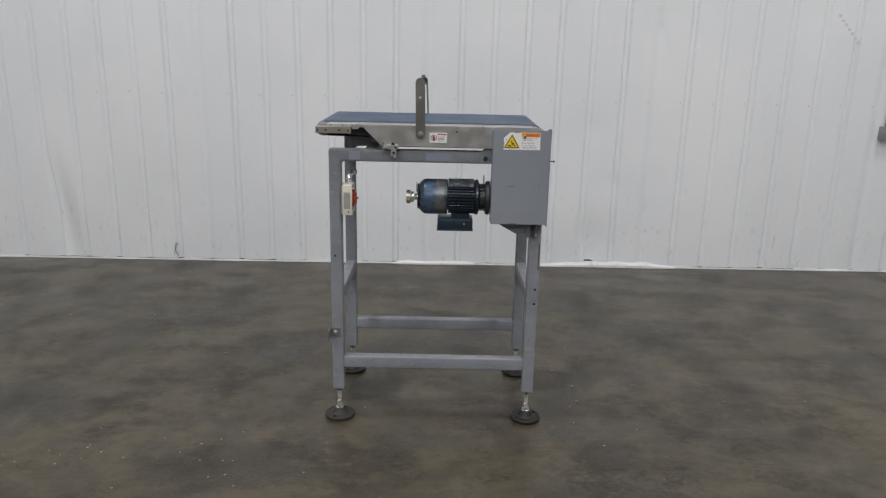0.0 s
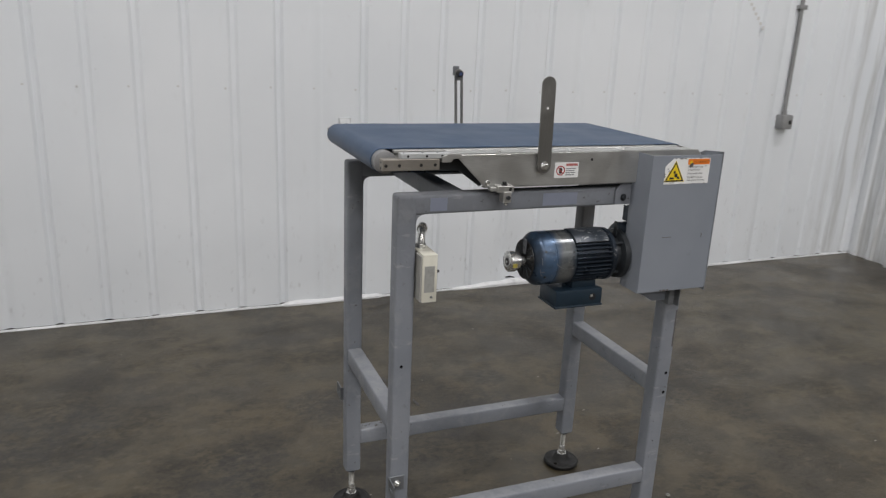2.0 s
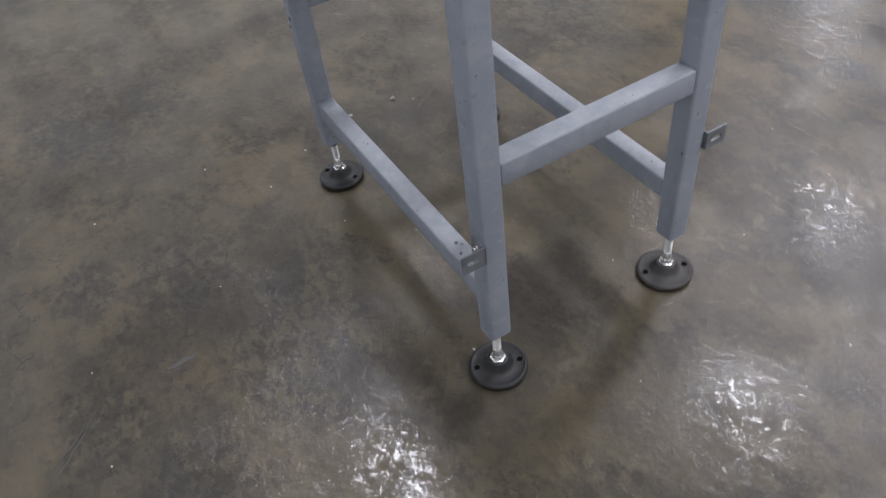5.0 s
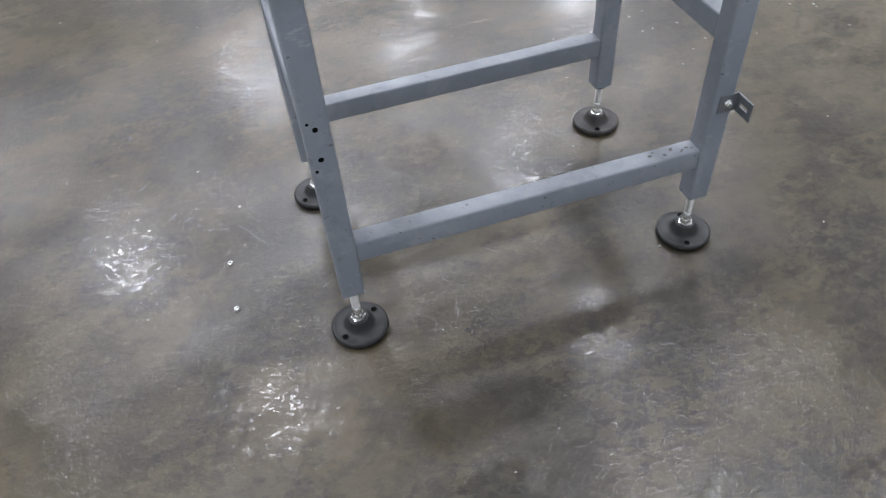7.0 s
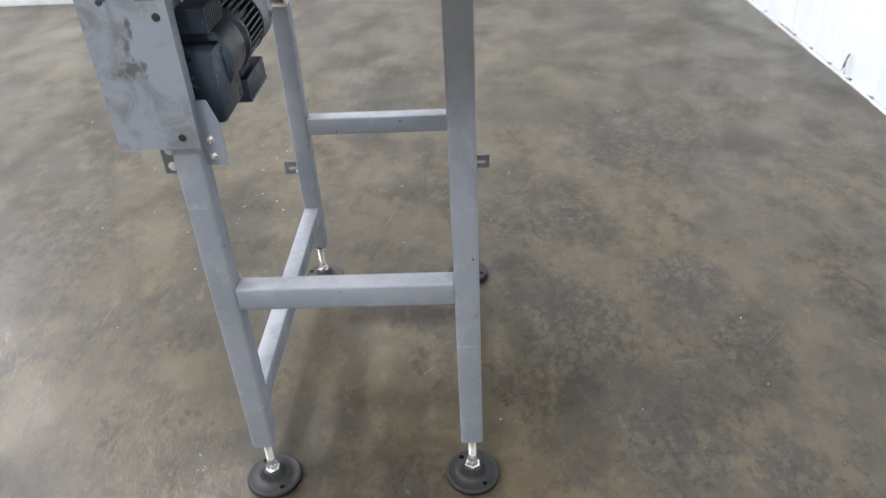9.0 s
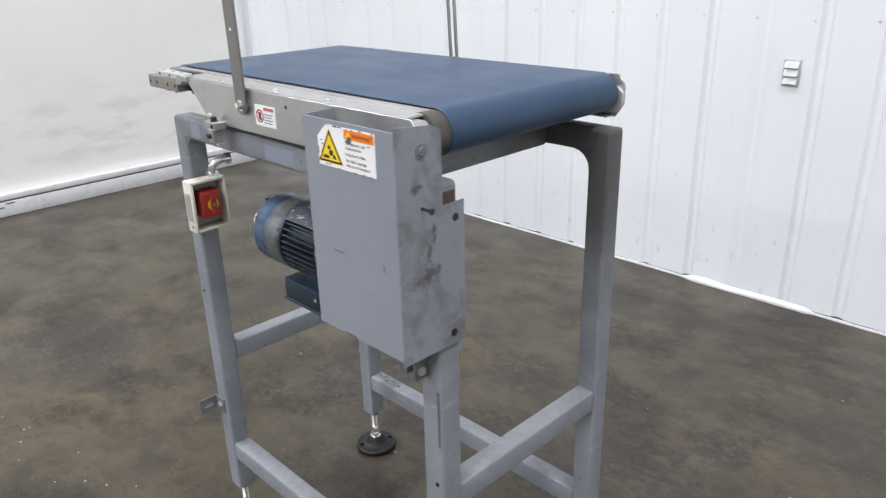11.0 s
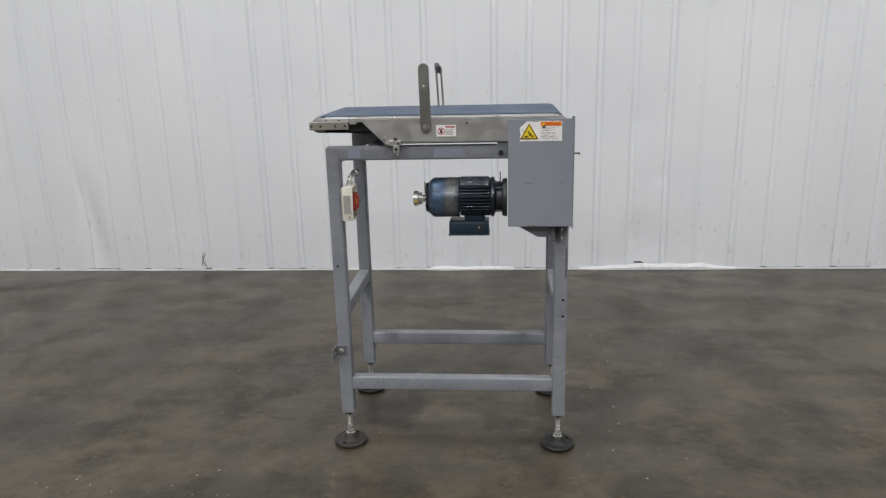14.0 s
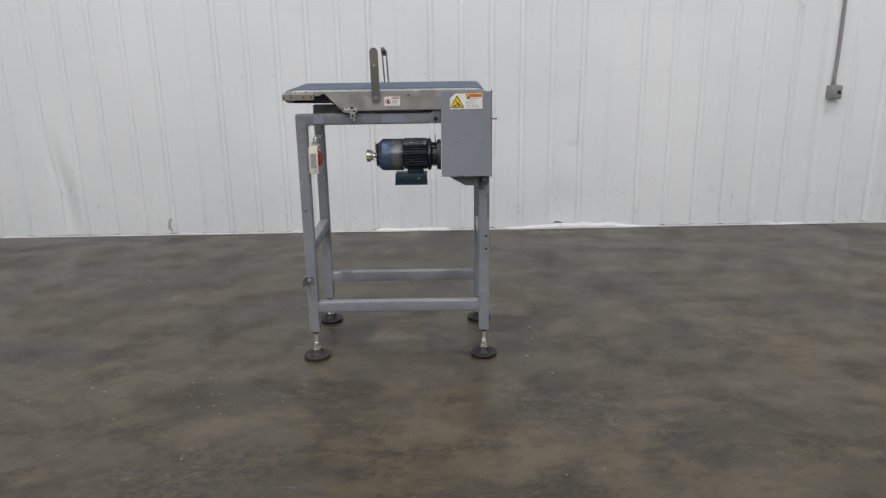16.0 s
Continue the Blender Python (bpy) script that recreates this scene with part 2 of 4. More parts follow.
def make_guard_paint():
    k = Mat("grey_guard_paint", rough=0.45)
    c = k.mix(k.span(k.noise(4, 4), 0.3, 0.7), (0.212, 0.232, 0.266), (0.240, 0.260, 0.294))
    c = k.mix(k.span(k.noise(26, 6, 0.7, stretch=(1, 1, 0.6)), 0.64, 0.76, 0, 0.5), c, (0.12, 0.12, 0.125))
    # rubbed and greasy right-hand side
    sep = k.t.nodes.new("ShaderNodeSeparateXYZ")
    k.link(k.coords(), sep.inputs[0])
    side = k.span(sep.outputs[0], 0.3785, 0.3792)
    greasy = k.math("MULTIPLY", side, k.span(k.noise(13, 7, 0.7, shift=(0, 3, 2), distort=0.6), 0.44, 0.66, 0, 0.65))
    c = k.mix(greasy, c, (0.105, 0.098, 0.090))
    wobble = k.math("MULTIPLY", k.math("SUBTRACT", k.noise(60, 6, 0.65, shift=(2, 1, 7)), 0.5), 0.075)
    for sy, sz, flat, size in ((-0.252, 0.898, 0.5, 0.015), (-0.246, 0.930, 2.4, 0.018), (-0.268, 1.030, 1.3, 0.010), (-0.236, 0.960, 2.8, 0.015)):
        dy = k.math("MULTIPLY", k.math("SUBTRACT", sep.outputs[1], sy), flat)
        dz = k.math("SUBTRACT", sep.outputs[2], sz)
        d = k.math("SQRT", k.math("ADD", k.math("MULTIPLY", dy, dy), k.math("MULTIPLY", dz, dz)), 0.0)
        stain = k.math("MULTIPLY", side, k.span(k.math("ADD", d, wobble), size, size * 0.25, 0, 0.8))
        c = k.mix(stain, c, (0.060, 0.054, 0.048))
    k.color(c)
    k.rough(k.span(k.noise(18, 5), 0.3, 0.7, 0.38, 0.55))
    k.bump(k.noise(120, 3), 0.06, 0.001)
    return k.m


def make_steel(name, lo, hi, rough, scale=(1, 1, 14), stain=0.35):
    k = Mat(name, metal=0.85, rough=rough)
    grain = k.noise(60, 5, 0.6, stretch=scale)
    c = k.mix(grain, lo, hi)
    c = k.mix(k.span(k.noise(9, 6, 0.65), 0.55, 0.75, 0, stain), c, tuple(0.55 * v for v in lo))
    k.color(c)
    k.rough(k.span(k.noise(14, 5), 0.3, 0.7, rough - 0.08, rough + 0.12))
    k.bump(grain, 0.05, 0.0005)
    return k.m


def make_belt():
    k = Mat("blue_belt_fabric", rough=0.5)
    c = k.mix(k.span(k.noise(3, 4), 0.3, 0.7), (0.0150, 0.044, 0.098), (0.0180, 0.050, 0.108))
    c = k.mix(k.span(k.noise(30, 5, 0.65), 0.6, 0.8, 0, 0.3), c, (0.035, 0.065, 0.11))
    k.color(c)
    k.rough(k.span(k.noise(8, 5), 0.3, 0.7, 0.44, 0.54))
    k.b.inputs["Sheen Weight"].default_value = 0.06
    k.b.inputs["Sheen Roughness"].default_value = 0.4
    k.bump(k.noise(420, 2), 0.15, 0.0006)
    return k.m


def make_motor(name="dark_blue_motor_paint", haze=1.0):
    k = Mat(name, rough=0.36, metal=0.4)
    c = k.mix(k.span(k.noise(9, 4), 0.3, 0.7), (0.019, 0.026, 0.037), (0.031, 0.046, 0.066))
    # a blue zone on the fan cover and a grey one beside it
    sep = k.t.nodes.new("ShaderNodeSeparateXYZ")
    k.link(k.coords(), sep.inputs[0])
    ragged = k.math("ADD", sep.outputs[0], k.math("MULTIPLY", k.noise(24, 5, 0.6), 0.03))
    blue = k.math("MULTIPLY", k.span(ragged, -0.050, -0.020), k.span(ragged, 0.022, -0.004))
    grey = k.math("MULTIPLY", k.span(ragged, 0.000, 0.022), k.span(ragged, 0.056, 0.036))
    patchy = k.span(k.noise(17, 6, 0.6, stretch=(0.6, 1, 1), shift=(0.4, 0, 0)), 0.36, 0.60, 0.15, 1.0)
    c = k.mix(k.math("MULTIPLY", k.math("MULTIPLY", blue, patchy), 0.85 * haze), c, (0.085, 0.145, 0.245))
    c = k.mix(k.math("MULTIPLY", k.math("MULTIPLY", grey, patchy), 0.75 * haze), c, (0.200, 0.205, 0.200))
    c = k.mix(k.span(k.noise(40, 7, 0.7, shift=(5, 2, 0), distort=1.4), 0.640, 0.668, 0, 0.55), c, (0.30, 0.30, 0.30))
    c = k.mix(k.span(k.noise(11, 6, 0.7, shift=(1, 7, 3)), 0.56, 0.66, 0, 0.5), c, (0.030, 0.027, 0.024))
    k.color(c)
    k.rough(k.span(k.noise(20, 5), 0.3, 0.7, 0.24, 0.44))
    k.bump(k.noise(70, 4), 0.15, 0.001)
    return k.m


def make_plain(name, color, rough=0.5, metal=0.0, wear=0.25, scale=30, bump=0.06):
    k = Mat(name, color, rough, metal)
    dark = tuple(0.55 * v for v in color)
    k.color(k.mix(k.span(k.noise(scale, 5, 0.65), 0.45, 0.75, 0, wear), color, dark))
    k.rough(k.span(k.noise(scale * 0.7, 4), 0.3, 0.7, max(0.05, rough - 0.07), rough + 0.08))
    k.bump(k.noise(scale * 4, 3), bump, 0.001)
    return k.m


FLOOR, WALL, SIDE = make_floor(), make_wall_paint(), make_side_wall()
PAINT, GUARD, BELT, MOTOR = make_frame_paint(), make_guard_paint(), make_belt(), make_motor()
STEEL = make_steel("brushed_stainless", (0.42, 0.42, 0.41), (0.62, 0.62, 0.60), 0.42, (1, 14, 14))
ARM = make_steel("dull_stainless", (0.20, 0.195, 0.185), (0.30, 0.295, 0.28), 0.42, (14, 14, 1))
ALU = make_steel("milled_aluminium", (0.36, 0.355, 0.34), (0.50, 0.495, 0.47), 0.48, (1, 10, 10))
ALU_WHITE = make_plain("pale_aluminium_strip", (0.50, 0.51, 0.51), 0.45, 0.3, 0.3)
ALU_WORN = make_steel("browned_aluminium", (0.27, 0.245, 0.215), (0.40, 0.375, 0.335), 0.5, (1, 10, 10), 0.5)
ZINC = make_steel("dull_zinc_thread", (0.30, 0.29, 0.27), (0.58, 0.57, 0.54), 0.34, (1, 1, 1), 0.5)
HOLE = Mat("open_hole", (0.002, 0.002, 0.002), 0.9, 0.0, 0.1).m
CHROME = make_steel("zinc_plated_steel", (0.62, 0.62, 0.60), (0.80, 0.80, 0.78), 0.22, (1, 1, 1), 0.2)
RUBBER = make_plain("black_rubber", (0.009, 0.0087, 0.0085), 0.58, 0, 0.5, 60, 0.3)
RUBBER_WORN = make_plain("dusty_black_rubber", (0.034, 0.030, 0.027), 0.65, 0, 0.5, 60, 0.2)
BLACK = make_plain("black_oxide", (0.012, 0.012, 0.012), 0.5)
IRON = make_plain("dark_iron", (0.030, 0.034, 0.038), 0.45, 0.2)
BRACKET = make_plain("worn_grey_bracket", (0.17, 0.18, 0.19), 0.45, 0.4, 0.5)
CREAM = make_plain("cream_plastic", (0.66, 0.64, 0.55), 0.45, 0, 0.15)
SHADOWGREY = make_plain("shade_grey_back_plate", (0.34, 0.335, 0.31), 0.5, 0, 0.3, 40)
GREYTAG = make_plain("grey_tag", (0.33, 0.33, 0.31), 0.5, 0, 0.5, 120)
RED = make_plain("red_plastic", (0.34, 0.030, 0.018), 0.45)
YELLOW = make_plain("yellow_sticker", (0.80, 0.58, 0.015), 0.5, 0, 0.1)
GLINT = make_plain("dull_yellow_glint", (0.52, 0.44, 0.10), 0.4, 0.3, 0.3)
WHITE = make_plain("white_sticker", (0.80, 0.80, 0.79), 0.45, 0, 0.12, 90)
ORANGE = make_plain("orange_sticker", (0.80, 0.20, 0.012), 0.5, 0, 0.15, 90)
INK = make_plain("black_print", (0.020, 0.020, 0.020), 0.6)
INKGREY = make_plain("faded_print", (0.16, 0.16, 0.16), 0.6)
REDINK = make_plain("red_print", (0.42, 0.05, 0.05), 0.6)
FADEDRED = make_plain("faded_red_print", (0.42, 0.13, 0.12), 0.6)
RUST = make_plain("rusty_steel", (0.080, 0.055, 0.038), 0.8, 0, 0.6, 80, 0.3)
DRUM = make_plain("worn_drum_steel", (0.095, 0.088, 0.074), 0.5, 0.4, 0.4)
PATCH = make_plain("faded_lilac_paint", (0.222, 0.243, 0.305), 0.45, 0, 0.2)
BOXGREY = make_plain("cast_grey_metal", (0.30, 0.30, 0.30), 0.45, 0.5)
TRIM = make_plain("white_trim", (0.74, 0.745, 0.75), 0.5, 0, 0.45, 22)
FINS = make_motor("dark_fin_paint", 0.0)
SCRATCH = make_plain("bare_scratched_metal", (0.26, 0.265, 0.27), 0.4, 0.4, 0.5, 200)


def make_scraped():
    k = Mat("scraped_blue_paint", rough=0.4, metal=0.2)
    c = k.mix(k.span(k.noise(30, 5, 0.6), 0.35, 0.65), (0.030, 0.038, 0.050), (0.070, 0.080, 0.095))
    c = k.mix(k.span(k.noise(55, 8, 0.75, stretch=(0.5, 1, 1), shift=(3, 3, 1), distort=1.0), 0.55, 0.60, 0, 0.9), c, (0.44, 0.44, 0.44))
    k.color(c)
    k.bump(k.noise(60, 5), 0.2, 0.001)
    return k.m


SCRAPED = make_scraped()
BOXBLUE = make_plain("blue_terminal_paint", (0.015, 0.030, 0.047), 0.4, 0.15, 0.4, 40)
HEADINK = make_plain("faded_header_print", (0.16, 0.045, 0.012), 0.5)
SCUFF = make_plain("dark_scuff", (0.105, 0.095, 0.090), 0.6, 0, 0.4, 60)
HALL = make_plain("hall_wall_paint", (0.20, 0.20, 0.195), 0.7, 0, 0.2, 2)
ROOF = make_plain("hall_ceiling_paint", (0.10, 0.10, 0.10), 0.8, 0, 0.15, 2)
GRIT = make_plain("pale_grit", (0.34, 0.32, 0.28), 0.7)
CONCRETE_CHIP = make_plain("dark_stain", (0.045, 0.043, 0.040), 0.5)


# ---- mesh helpers ----
def finish(bm, name, material, smooth=True):
    bmesh.ops.recalc_face_normals(bm, faces=bm.faces)
    me = bpy.data.meshes.new(name)
    bm.to_mesh(me)
    bm.free()
    me.materials.append(material)
    if smooth:
        me.shade_smooth()
        me.set_sharp_from_angle(angle=radians(35))
    return me


def part(name, bm, material, parent, label="", smooth=True):
    """Links a bmesh, given in the parent's own space, as one mesh object under it."""
    ob = new(name, finish(bm, name, material, smooth))
    ob.parent = parent
    if label:
        tagged(ob, label)
    return ob


def thing(name, bm, material, label, category, group="", kind="", smooth=True):
    ob = new(name, finish(bm, name, material, smooth))
    return tagged(ob, label, category, group, kind)


def box(x0, x1, y0, y1, z0, z1, bevel=0.0, seg=2, bm=None):
    bm = bm or bmesh.new()
    m = Matrix.Translation(((x0 + x1) / 2, (y0 + y1) / 2, (z0 + z1) / 2)) @ Matrix.Diagonal((x1 - x0, y1 - y0, z1 - z0, 1))
    made = bmesh.ops.create_cube(bm, size=1, matrix=m)["verts"]
    if bevel:
        edges = list({e for v in made for e in v.link_edges})
        bmesh.ops.bevel(bm, geom=edges, offset=bevel, segments=seg, affect="EDGES", profile=0.5)
    return bm


def prism(pts, axis, d0, d1, bevel=0.0, bm=None):
    """Extrudes a 2D outline along an axis: x takes (y, z), y takes (x, z), z takes (x, y)."""
    own = bmesh.new()

    def at(p, d):
        return {"x": (d, p[0], p[1]), "y": (p[0], d, p[1]), "z": (p[0], p[1], d)}[axis]
    a = [own.verts.new(at(p, d0)) for p in pts]
    b = [own.verts.new(at(p, d1)) for p in pts]
    own.faces.new(a)
    own.faces.new(b[::-1])
    for i in range(len(pts)):
        j = (i + 1) % len(pts)
        own.faces.new((a[i], b[i], b[j], a[j]))
    bmesh.ops.recalc_face_normals(own, faces=own.faces)
    if bevel:
        bmesh.ops.bevel(own, geom=list(own.edges), offset=bevel, segments=1, affect="EDGES")
    return merge(bm, own)


def merge(bm, own):
    if bm is None:
        return own
    tmp = bpy.data.meshes.new("tmp")
    own.to_mesh(tmp)
    own.free()
    bm.from_mesh(tmp)
    bpy.data.meshes.remove(tmp)
    return bm


def lathe(profile, p, d, seg=32, bm=None):
    """Turns a profile of (along, radius) about the axis from p in direction d."""
    own = bmesh.new()
    rot = Vector((0, 0, 1)).rotation_difference(Vector(d)).to_matrix()
    rings = []
    for along, r in profile:
        if r <= 1e-6:
            rings.append([own.verts.new(Vector(p) + rot @ Vector((0, 0, along)))])
        else:
            rings.append([own.verts.new(Vector(p) + rot @ Vector((r * math.cos(2 * math.pi * i / seg), r * math.sin(2 * math.pi * i / seg), along))) for i in range(seg)])
    for a, b in zip(rings, rings[1:]):
        for i in range(seg):
            j = (i + 1) % seg
            if len(a) == 1 and len(b) > 1:
                own.faces.new((a[0], b[i], b[j]))
            elif len(b) == 1 and len(a) > 1:
                own.faces.new((a[i], a[j], b[0]))
            elif len(a) > 1:
                own.faces.new((a[i], a[j], b[j], b[i]))
    for ring, flip in ((rings[0], False), (rings[-1], True)):
        if len(ring) > 1:
            own.faces.new(ring[::-1] if flip else ring)
    return merge(bm, own)


def rod(p, q, r, seg=16, bm=None, chamfer=0.0):
    v = Vector(q) - Vector(p)
    n = v.length
    prof = [(0, r), (n, r)] if not chamfer else [(0, r - chamfer), (chamfer, r), (n - chamfer, r), (n, r - chamfer)]
    return lathe(prof, p, v, seg, bm)


def bolt(p, d, r=0.006, h=0.005, bm=None):
    """A hex head on a washer, proud of p along d."""
    bm = lathe([(0, r * 1.45), (0.0012, r * 1.45)], p, d, 20, bm)
    return lathe([(0.0012, r), (h - 0.001, r), (h, r * 0.82)], p, d, 6, bm)


def disc(p, d, r, h=0.0006, seg=16, bm=None):
    return lathe([(0, r), (h, r)], p, d, seg, bm)


def ring_bead(p, r, t, seg=18, bm=None):
    """A thin round bead lying flat about p."""
    own = bmesh.new()
    rings = []
    for i in range(seg):
        a = 2 * math.pi * i / seg
        rings.append([own.verts.new((p[0] + (r + t * math.cos(b)) * math.cos(a), p[1] + (r + t * math.cos(b)) * math.sin(a), p[2] + t * math.sin(b))) for b in (0.0, 1.57, 3.14, 4.71)])
    for i in range(seg):
        a, b = rings[i], rings[(i + 1) % seg]
        for j in range(4):
            own.faces.new((a[j], a[(j + 1) % 4], b[(j + 1) % 4], b[j]))
    return merge(bm, own)


def bent_tube(pts, r, seg=12, bm=None):
    """A round tube through a list of points."""
    own = bmesh.new()
    pts = [Vector(p) for p in pts]
    rings, side = [], None
    for i, p in enumerate(pts):
        d = (pts[min(i + 1, len(pts) - 1)] - pts[max(i - 1, 0)]).normalized()
        side = (side - d * side.dot(d)).normalized() if side else d.orthogonal().normalized()
        up = d.cross(side)
        rings.append([own.verts.new(p + r * (side * math.cos(2 * math.pi * k / seg) + up * math.sin(2 * math.pi * k / seg))) for k in range(seg)])
    for a, b in zip(rings, rings[1:]):
        for k in range(seg):
            own.faces.new((a[k], a[(k + 1) % seg], b[(k + 1) % seg], b[k]))
    own.faces.new(rings[0][::-1])
    own.faces.new(rings[-1])
    return merge(bm, own)


# ---- the setting ----
WALL_Y, LEFT_X, RIGHT_X, HALL_H = 4.567, -3.52, 3.60, 7.2
PITCH, FIRST = 0.2005, -0.872
floor = thing("floor", box(-15, 15, -16, 4.9, -0.2, 0.0), FLOOR, "brown-grey sealed concrete floor with dark blotches", "floor", kind="structure")


def wall_skew(x):
    """The wall is a little out of square."""
    return 0.013 + 0.009 * x


def wall_bulge(x, z):
    """How far the thin steel sheet stands out or is dented at a place."""
    b = wall_skew(x) + 0.0025 * noise.noise(Vector((x * 1.7, z * 1.1, 3.0))) + 0.0015 * noise.noise(Vector((x * 6, z * 2.2, 9.0)))
    b += 0.022 * math.exp(-((x + 2.43 - 0.10 * (0.6 - z)) / 0.06) ** 2 - ((z - 0.30) / 0.35) ** 2)
    b -= 0.012 * math.exp(-((x + 2.33 - 0.12 * (0.6 - z)) / 0.05) ** 2 - ((z - 0.45) / 0.30) ** 2)
    b += 0.016 * math.exp(-((x - 0.98) / 0.09) ** 2 - ((z - 0.16) / 0.16) ** 2)
    b += 0.008 * math.exp(-((x - 0.975) / 0.05) ** 2 - ((z - 0.90) / 0.05) ** 2)
    b += 0.008 * math.exp(-((x - 1.10) / 0.04) ** 2 - ((z - 0.57) / 0.04) ** 2)
    b += 0.004 * math.exp(-((x + 0.68) / 0.06) ** 2 - ((z - 0.29) / 0.06) ** 2)
    return b


def rib_shift(x, z):
    """Ribs wander a little; one at the left was bent sideways near the floor."""
    low = min(1.0, max(0.0, (0.75 - z) / 0.5))
    return 0.005 * noise.noise(Vector((x * 1.3, z * 1.6, 4.0))) + 0.042 * low * low * (3 - 2 * low) * math.exp(-((x + 2.476) / 0.06) ** 2)


def ribbed_sheet():
    bm = bmesh.new()
    xs = []
    k0, k1 = -20, 29
    x_from, x_to = LEFT_X - 0.06, RIGHT_X + 0.06
    for k in range(k0, k1):
        c = FIRST + PITCH * k
        deep = -0.0125 - 0.0035 * math.sin(k * 2.7)
        xs += [(c - 0.0225, 0.0), (c - 0.0090, deep), (c + 0.0090, deep), (c + 0.0225, 0.0), (c + 0.05, 0.0), (c + 0.08, 0.0), (c + 0.11, 0.0), (c + 0.145, 0.0)]
    xs = [(x, d) for x, d in xs if x_from < x < x_to]
    xs = [(x_from, 0.0)] + xs + [(x_to, 0.0)]
    zs = [0.012 + 0.03 * i for i in range(40)] + [1.25, 1.35, 1.45, 1.6, 1.8, 2.1, 2.5, 3.0, 4.0, 5.5, HALL_H]
    rows = [[bm.verts.new((x + rib_shift(x, z), WALL_Y - d + wall_bulge(x, z), z)) for x, d in xs] for z in zs]
    for a, b in zip(rows, rows[1:]):
        for i in range(len(xs) - 1):
            bm.faces.new((a[i], a[i + 1], b[i + 1], b[i]))
    return bm


wall = thing("wall_north", ribbed_sheet(), WALL, "white ribbed steel liner wall with small dents", "wall", kind="structure")
part("wall_core", box(-15, 15, WALL_Y + 0.09, WALL_Y + 0.29, 0, HALL_H), HALL, wall)

# thin bent flashing along the wall's foot
bm = bmesh.new()
rows = []
steps = 240
for i in range(steps + 1):
    x = LEFT_X + (RIGHT_X - LEFT_X) * i / steps
    lift = 0.006 * max(0.0, noise.noise(Vector((x * 2.1, 0.3, 0)))) + 0.004 * noise.noise(Vector((x * 9, 2, 0)))
    if 0.62 < x < 1.62:
        lift += 0.040 * abs(math.sin((x - 0.62) * math.pi)) * (0.7 + 0.5 * noise.noise(Vector((x * 7, 5, 0))))
    out = 0.007 + 0.008 * max(0, noise.noise(Vector((x * 3.3, 8, 0)))) + (0.010 if 0.66 < x < 1.58 else 0)
    if -0.28 < x < 0.24:
        lift += 0.014 * (0.8 + 0.6 * noise.noise(Vector((x * 8, 3, 0))))
        out += 0.010
    top = 0.004 + max(0, lift)
    wy = WALL_Y + wall_skew(x)
    rows.append([bm.verts.new(v) for v in ((x, wy - 0.002, top + 0.006), (x, wy - 0.006, top + 0.005), (x, wy - out, 0.004 + 0.5 * max(0, lift)), (x, wy - out, 0.001), (x, wy, 0.001))])
for a, b in zip(rows, rows[1:]):
    for i in range(4):
        bm.faces.new((a[i], b[i], b[i + 1], a[i + 1]))
thing("baseboard", bm, TRIM, "thin white bent metal flashing along the wall foot", "trim", kind="structure", smooth=False)


def side_wall(name, x, sign, y_end, y_near):
    bm = box(min(x, x + sign * 0.15), max(x, x + sign * 0.15), y_near, y_end - 0.012, 0, 3.0)
    bmesh.ops.bevel(bm, geom=[e for e in bm.edges if all(v.co.y > y_end - 0.02 for v in e.verts) and abs(e.verts[0].co.z - e.verts[1].co.z) > 1], offset=0.035, segments=5, affect="EDGES")
    w = thing(name, bm, SIDE,
              "smooth cream-white partition wall with faint stains", "wall", kind="structure")
    lo, hi = sorted((x, x - sign * 0.045))
    part("base_ledge", box(lo, hi, y_near, y_end, 0.0, 0.084, 0.004), TRIM, w, "white kerb at the wall foot")
    lo, hi = sorted((x, x - sign * 0.046))
    part("base_rail", box(lo, hi, y_near, y_end, 0.093, 0.126, 0.004), TRIM, w)
    lo, hi = sorted((x, x - sign * 0.034))
    part("joint_strip", box(lo, hi, y_near, y_end - 0.002, 0.080, 0.097), SCUFF, w, "dark joint in the kerb")
    for z in (0.040, 0.108) if sign > 0 else ():
        part("kerb_bolt", bolt((x - sign * 0.020, y_end, z), (0, 1, 0), 0.007, 0.003), SCUFF, w)
        part("kerb_bolt", bolt((x - sign * 0.045, y_end - 0.035, z), (-sign, 0, 0), 0.006, 0.003), SCUFF, w)
    for y, z in ((2.84, 0.070), (2.78, 0.050)):
        part("kerb_dent", box(x - sign * 0.0455 - 0.0005, x - sign * 0.0455 + 0.0005, y, y + 0.045, z, z + 0.007), SCUFF, w)
    return w


def corner_sheet(x, sign, y0):
    """Ribbed sheet that closes the corner between a partition's end and the wall."""
    pts = []
    n = 3 if y0 < 4.35 else 2
    step = (WALL_Y + 0.06 - y0) / n
    for i in range(n):
        y = y0 + step * i
        pts += [(y, 0.0), (y + 0.25 * step, 0.0), (y + 0.37 * step, 0.012), (y + 0.63 * step, 0.012), (y + 0.75 * step, 0.0)]
    pts.append((WALL_Y + 0.06, 0.0))
    front = [(x + sign * (0.014 - d), y) for y, d in pts]
    back = [(x + sign * (0.017 - d), y) for y, d in pts]
    ob = part("corner_sheet", prism(front + back[::-1], "z", 0.0, 3.0), WALL, wall)
    return ob


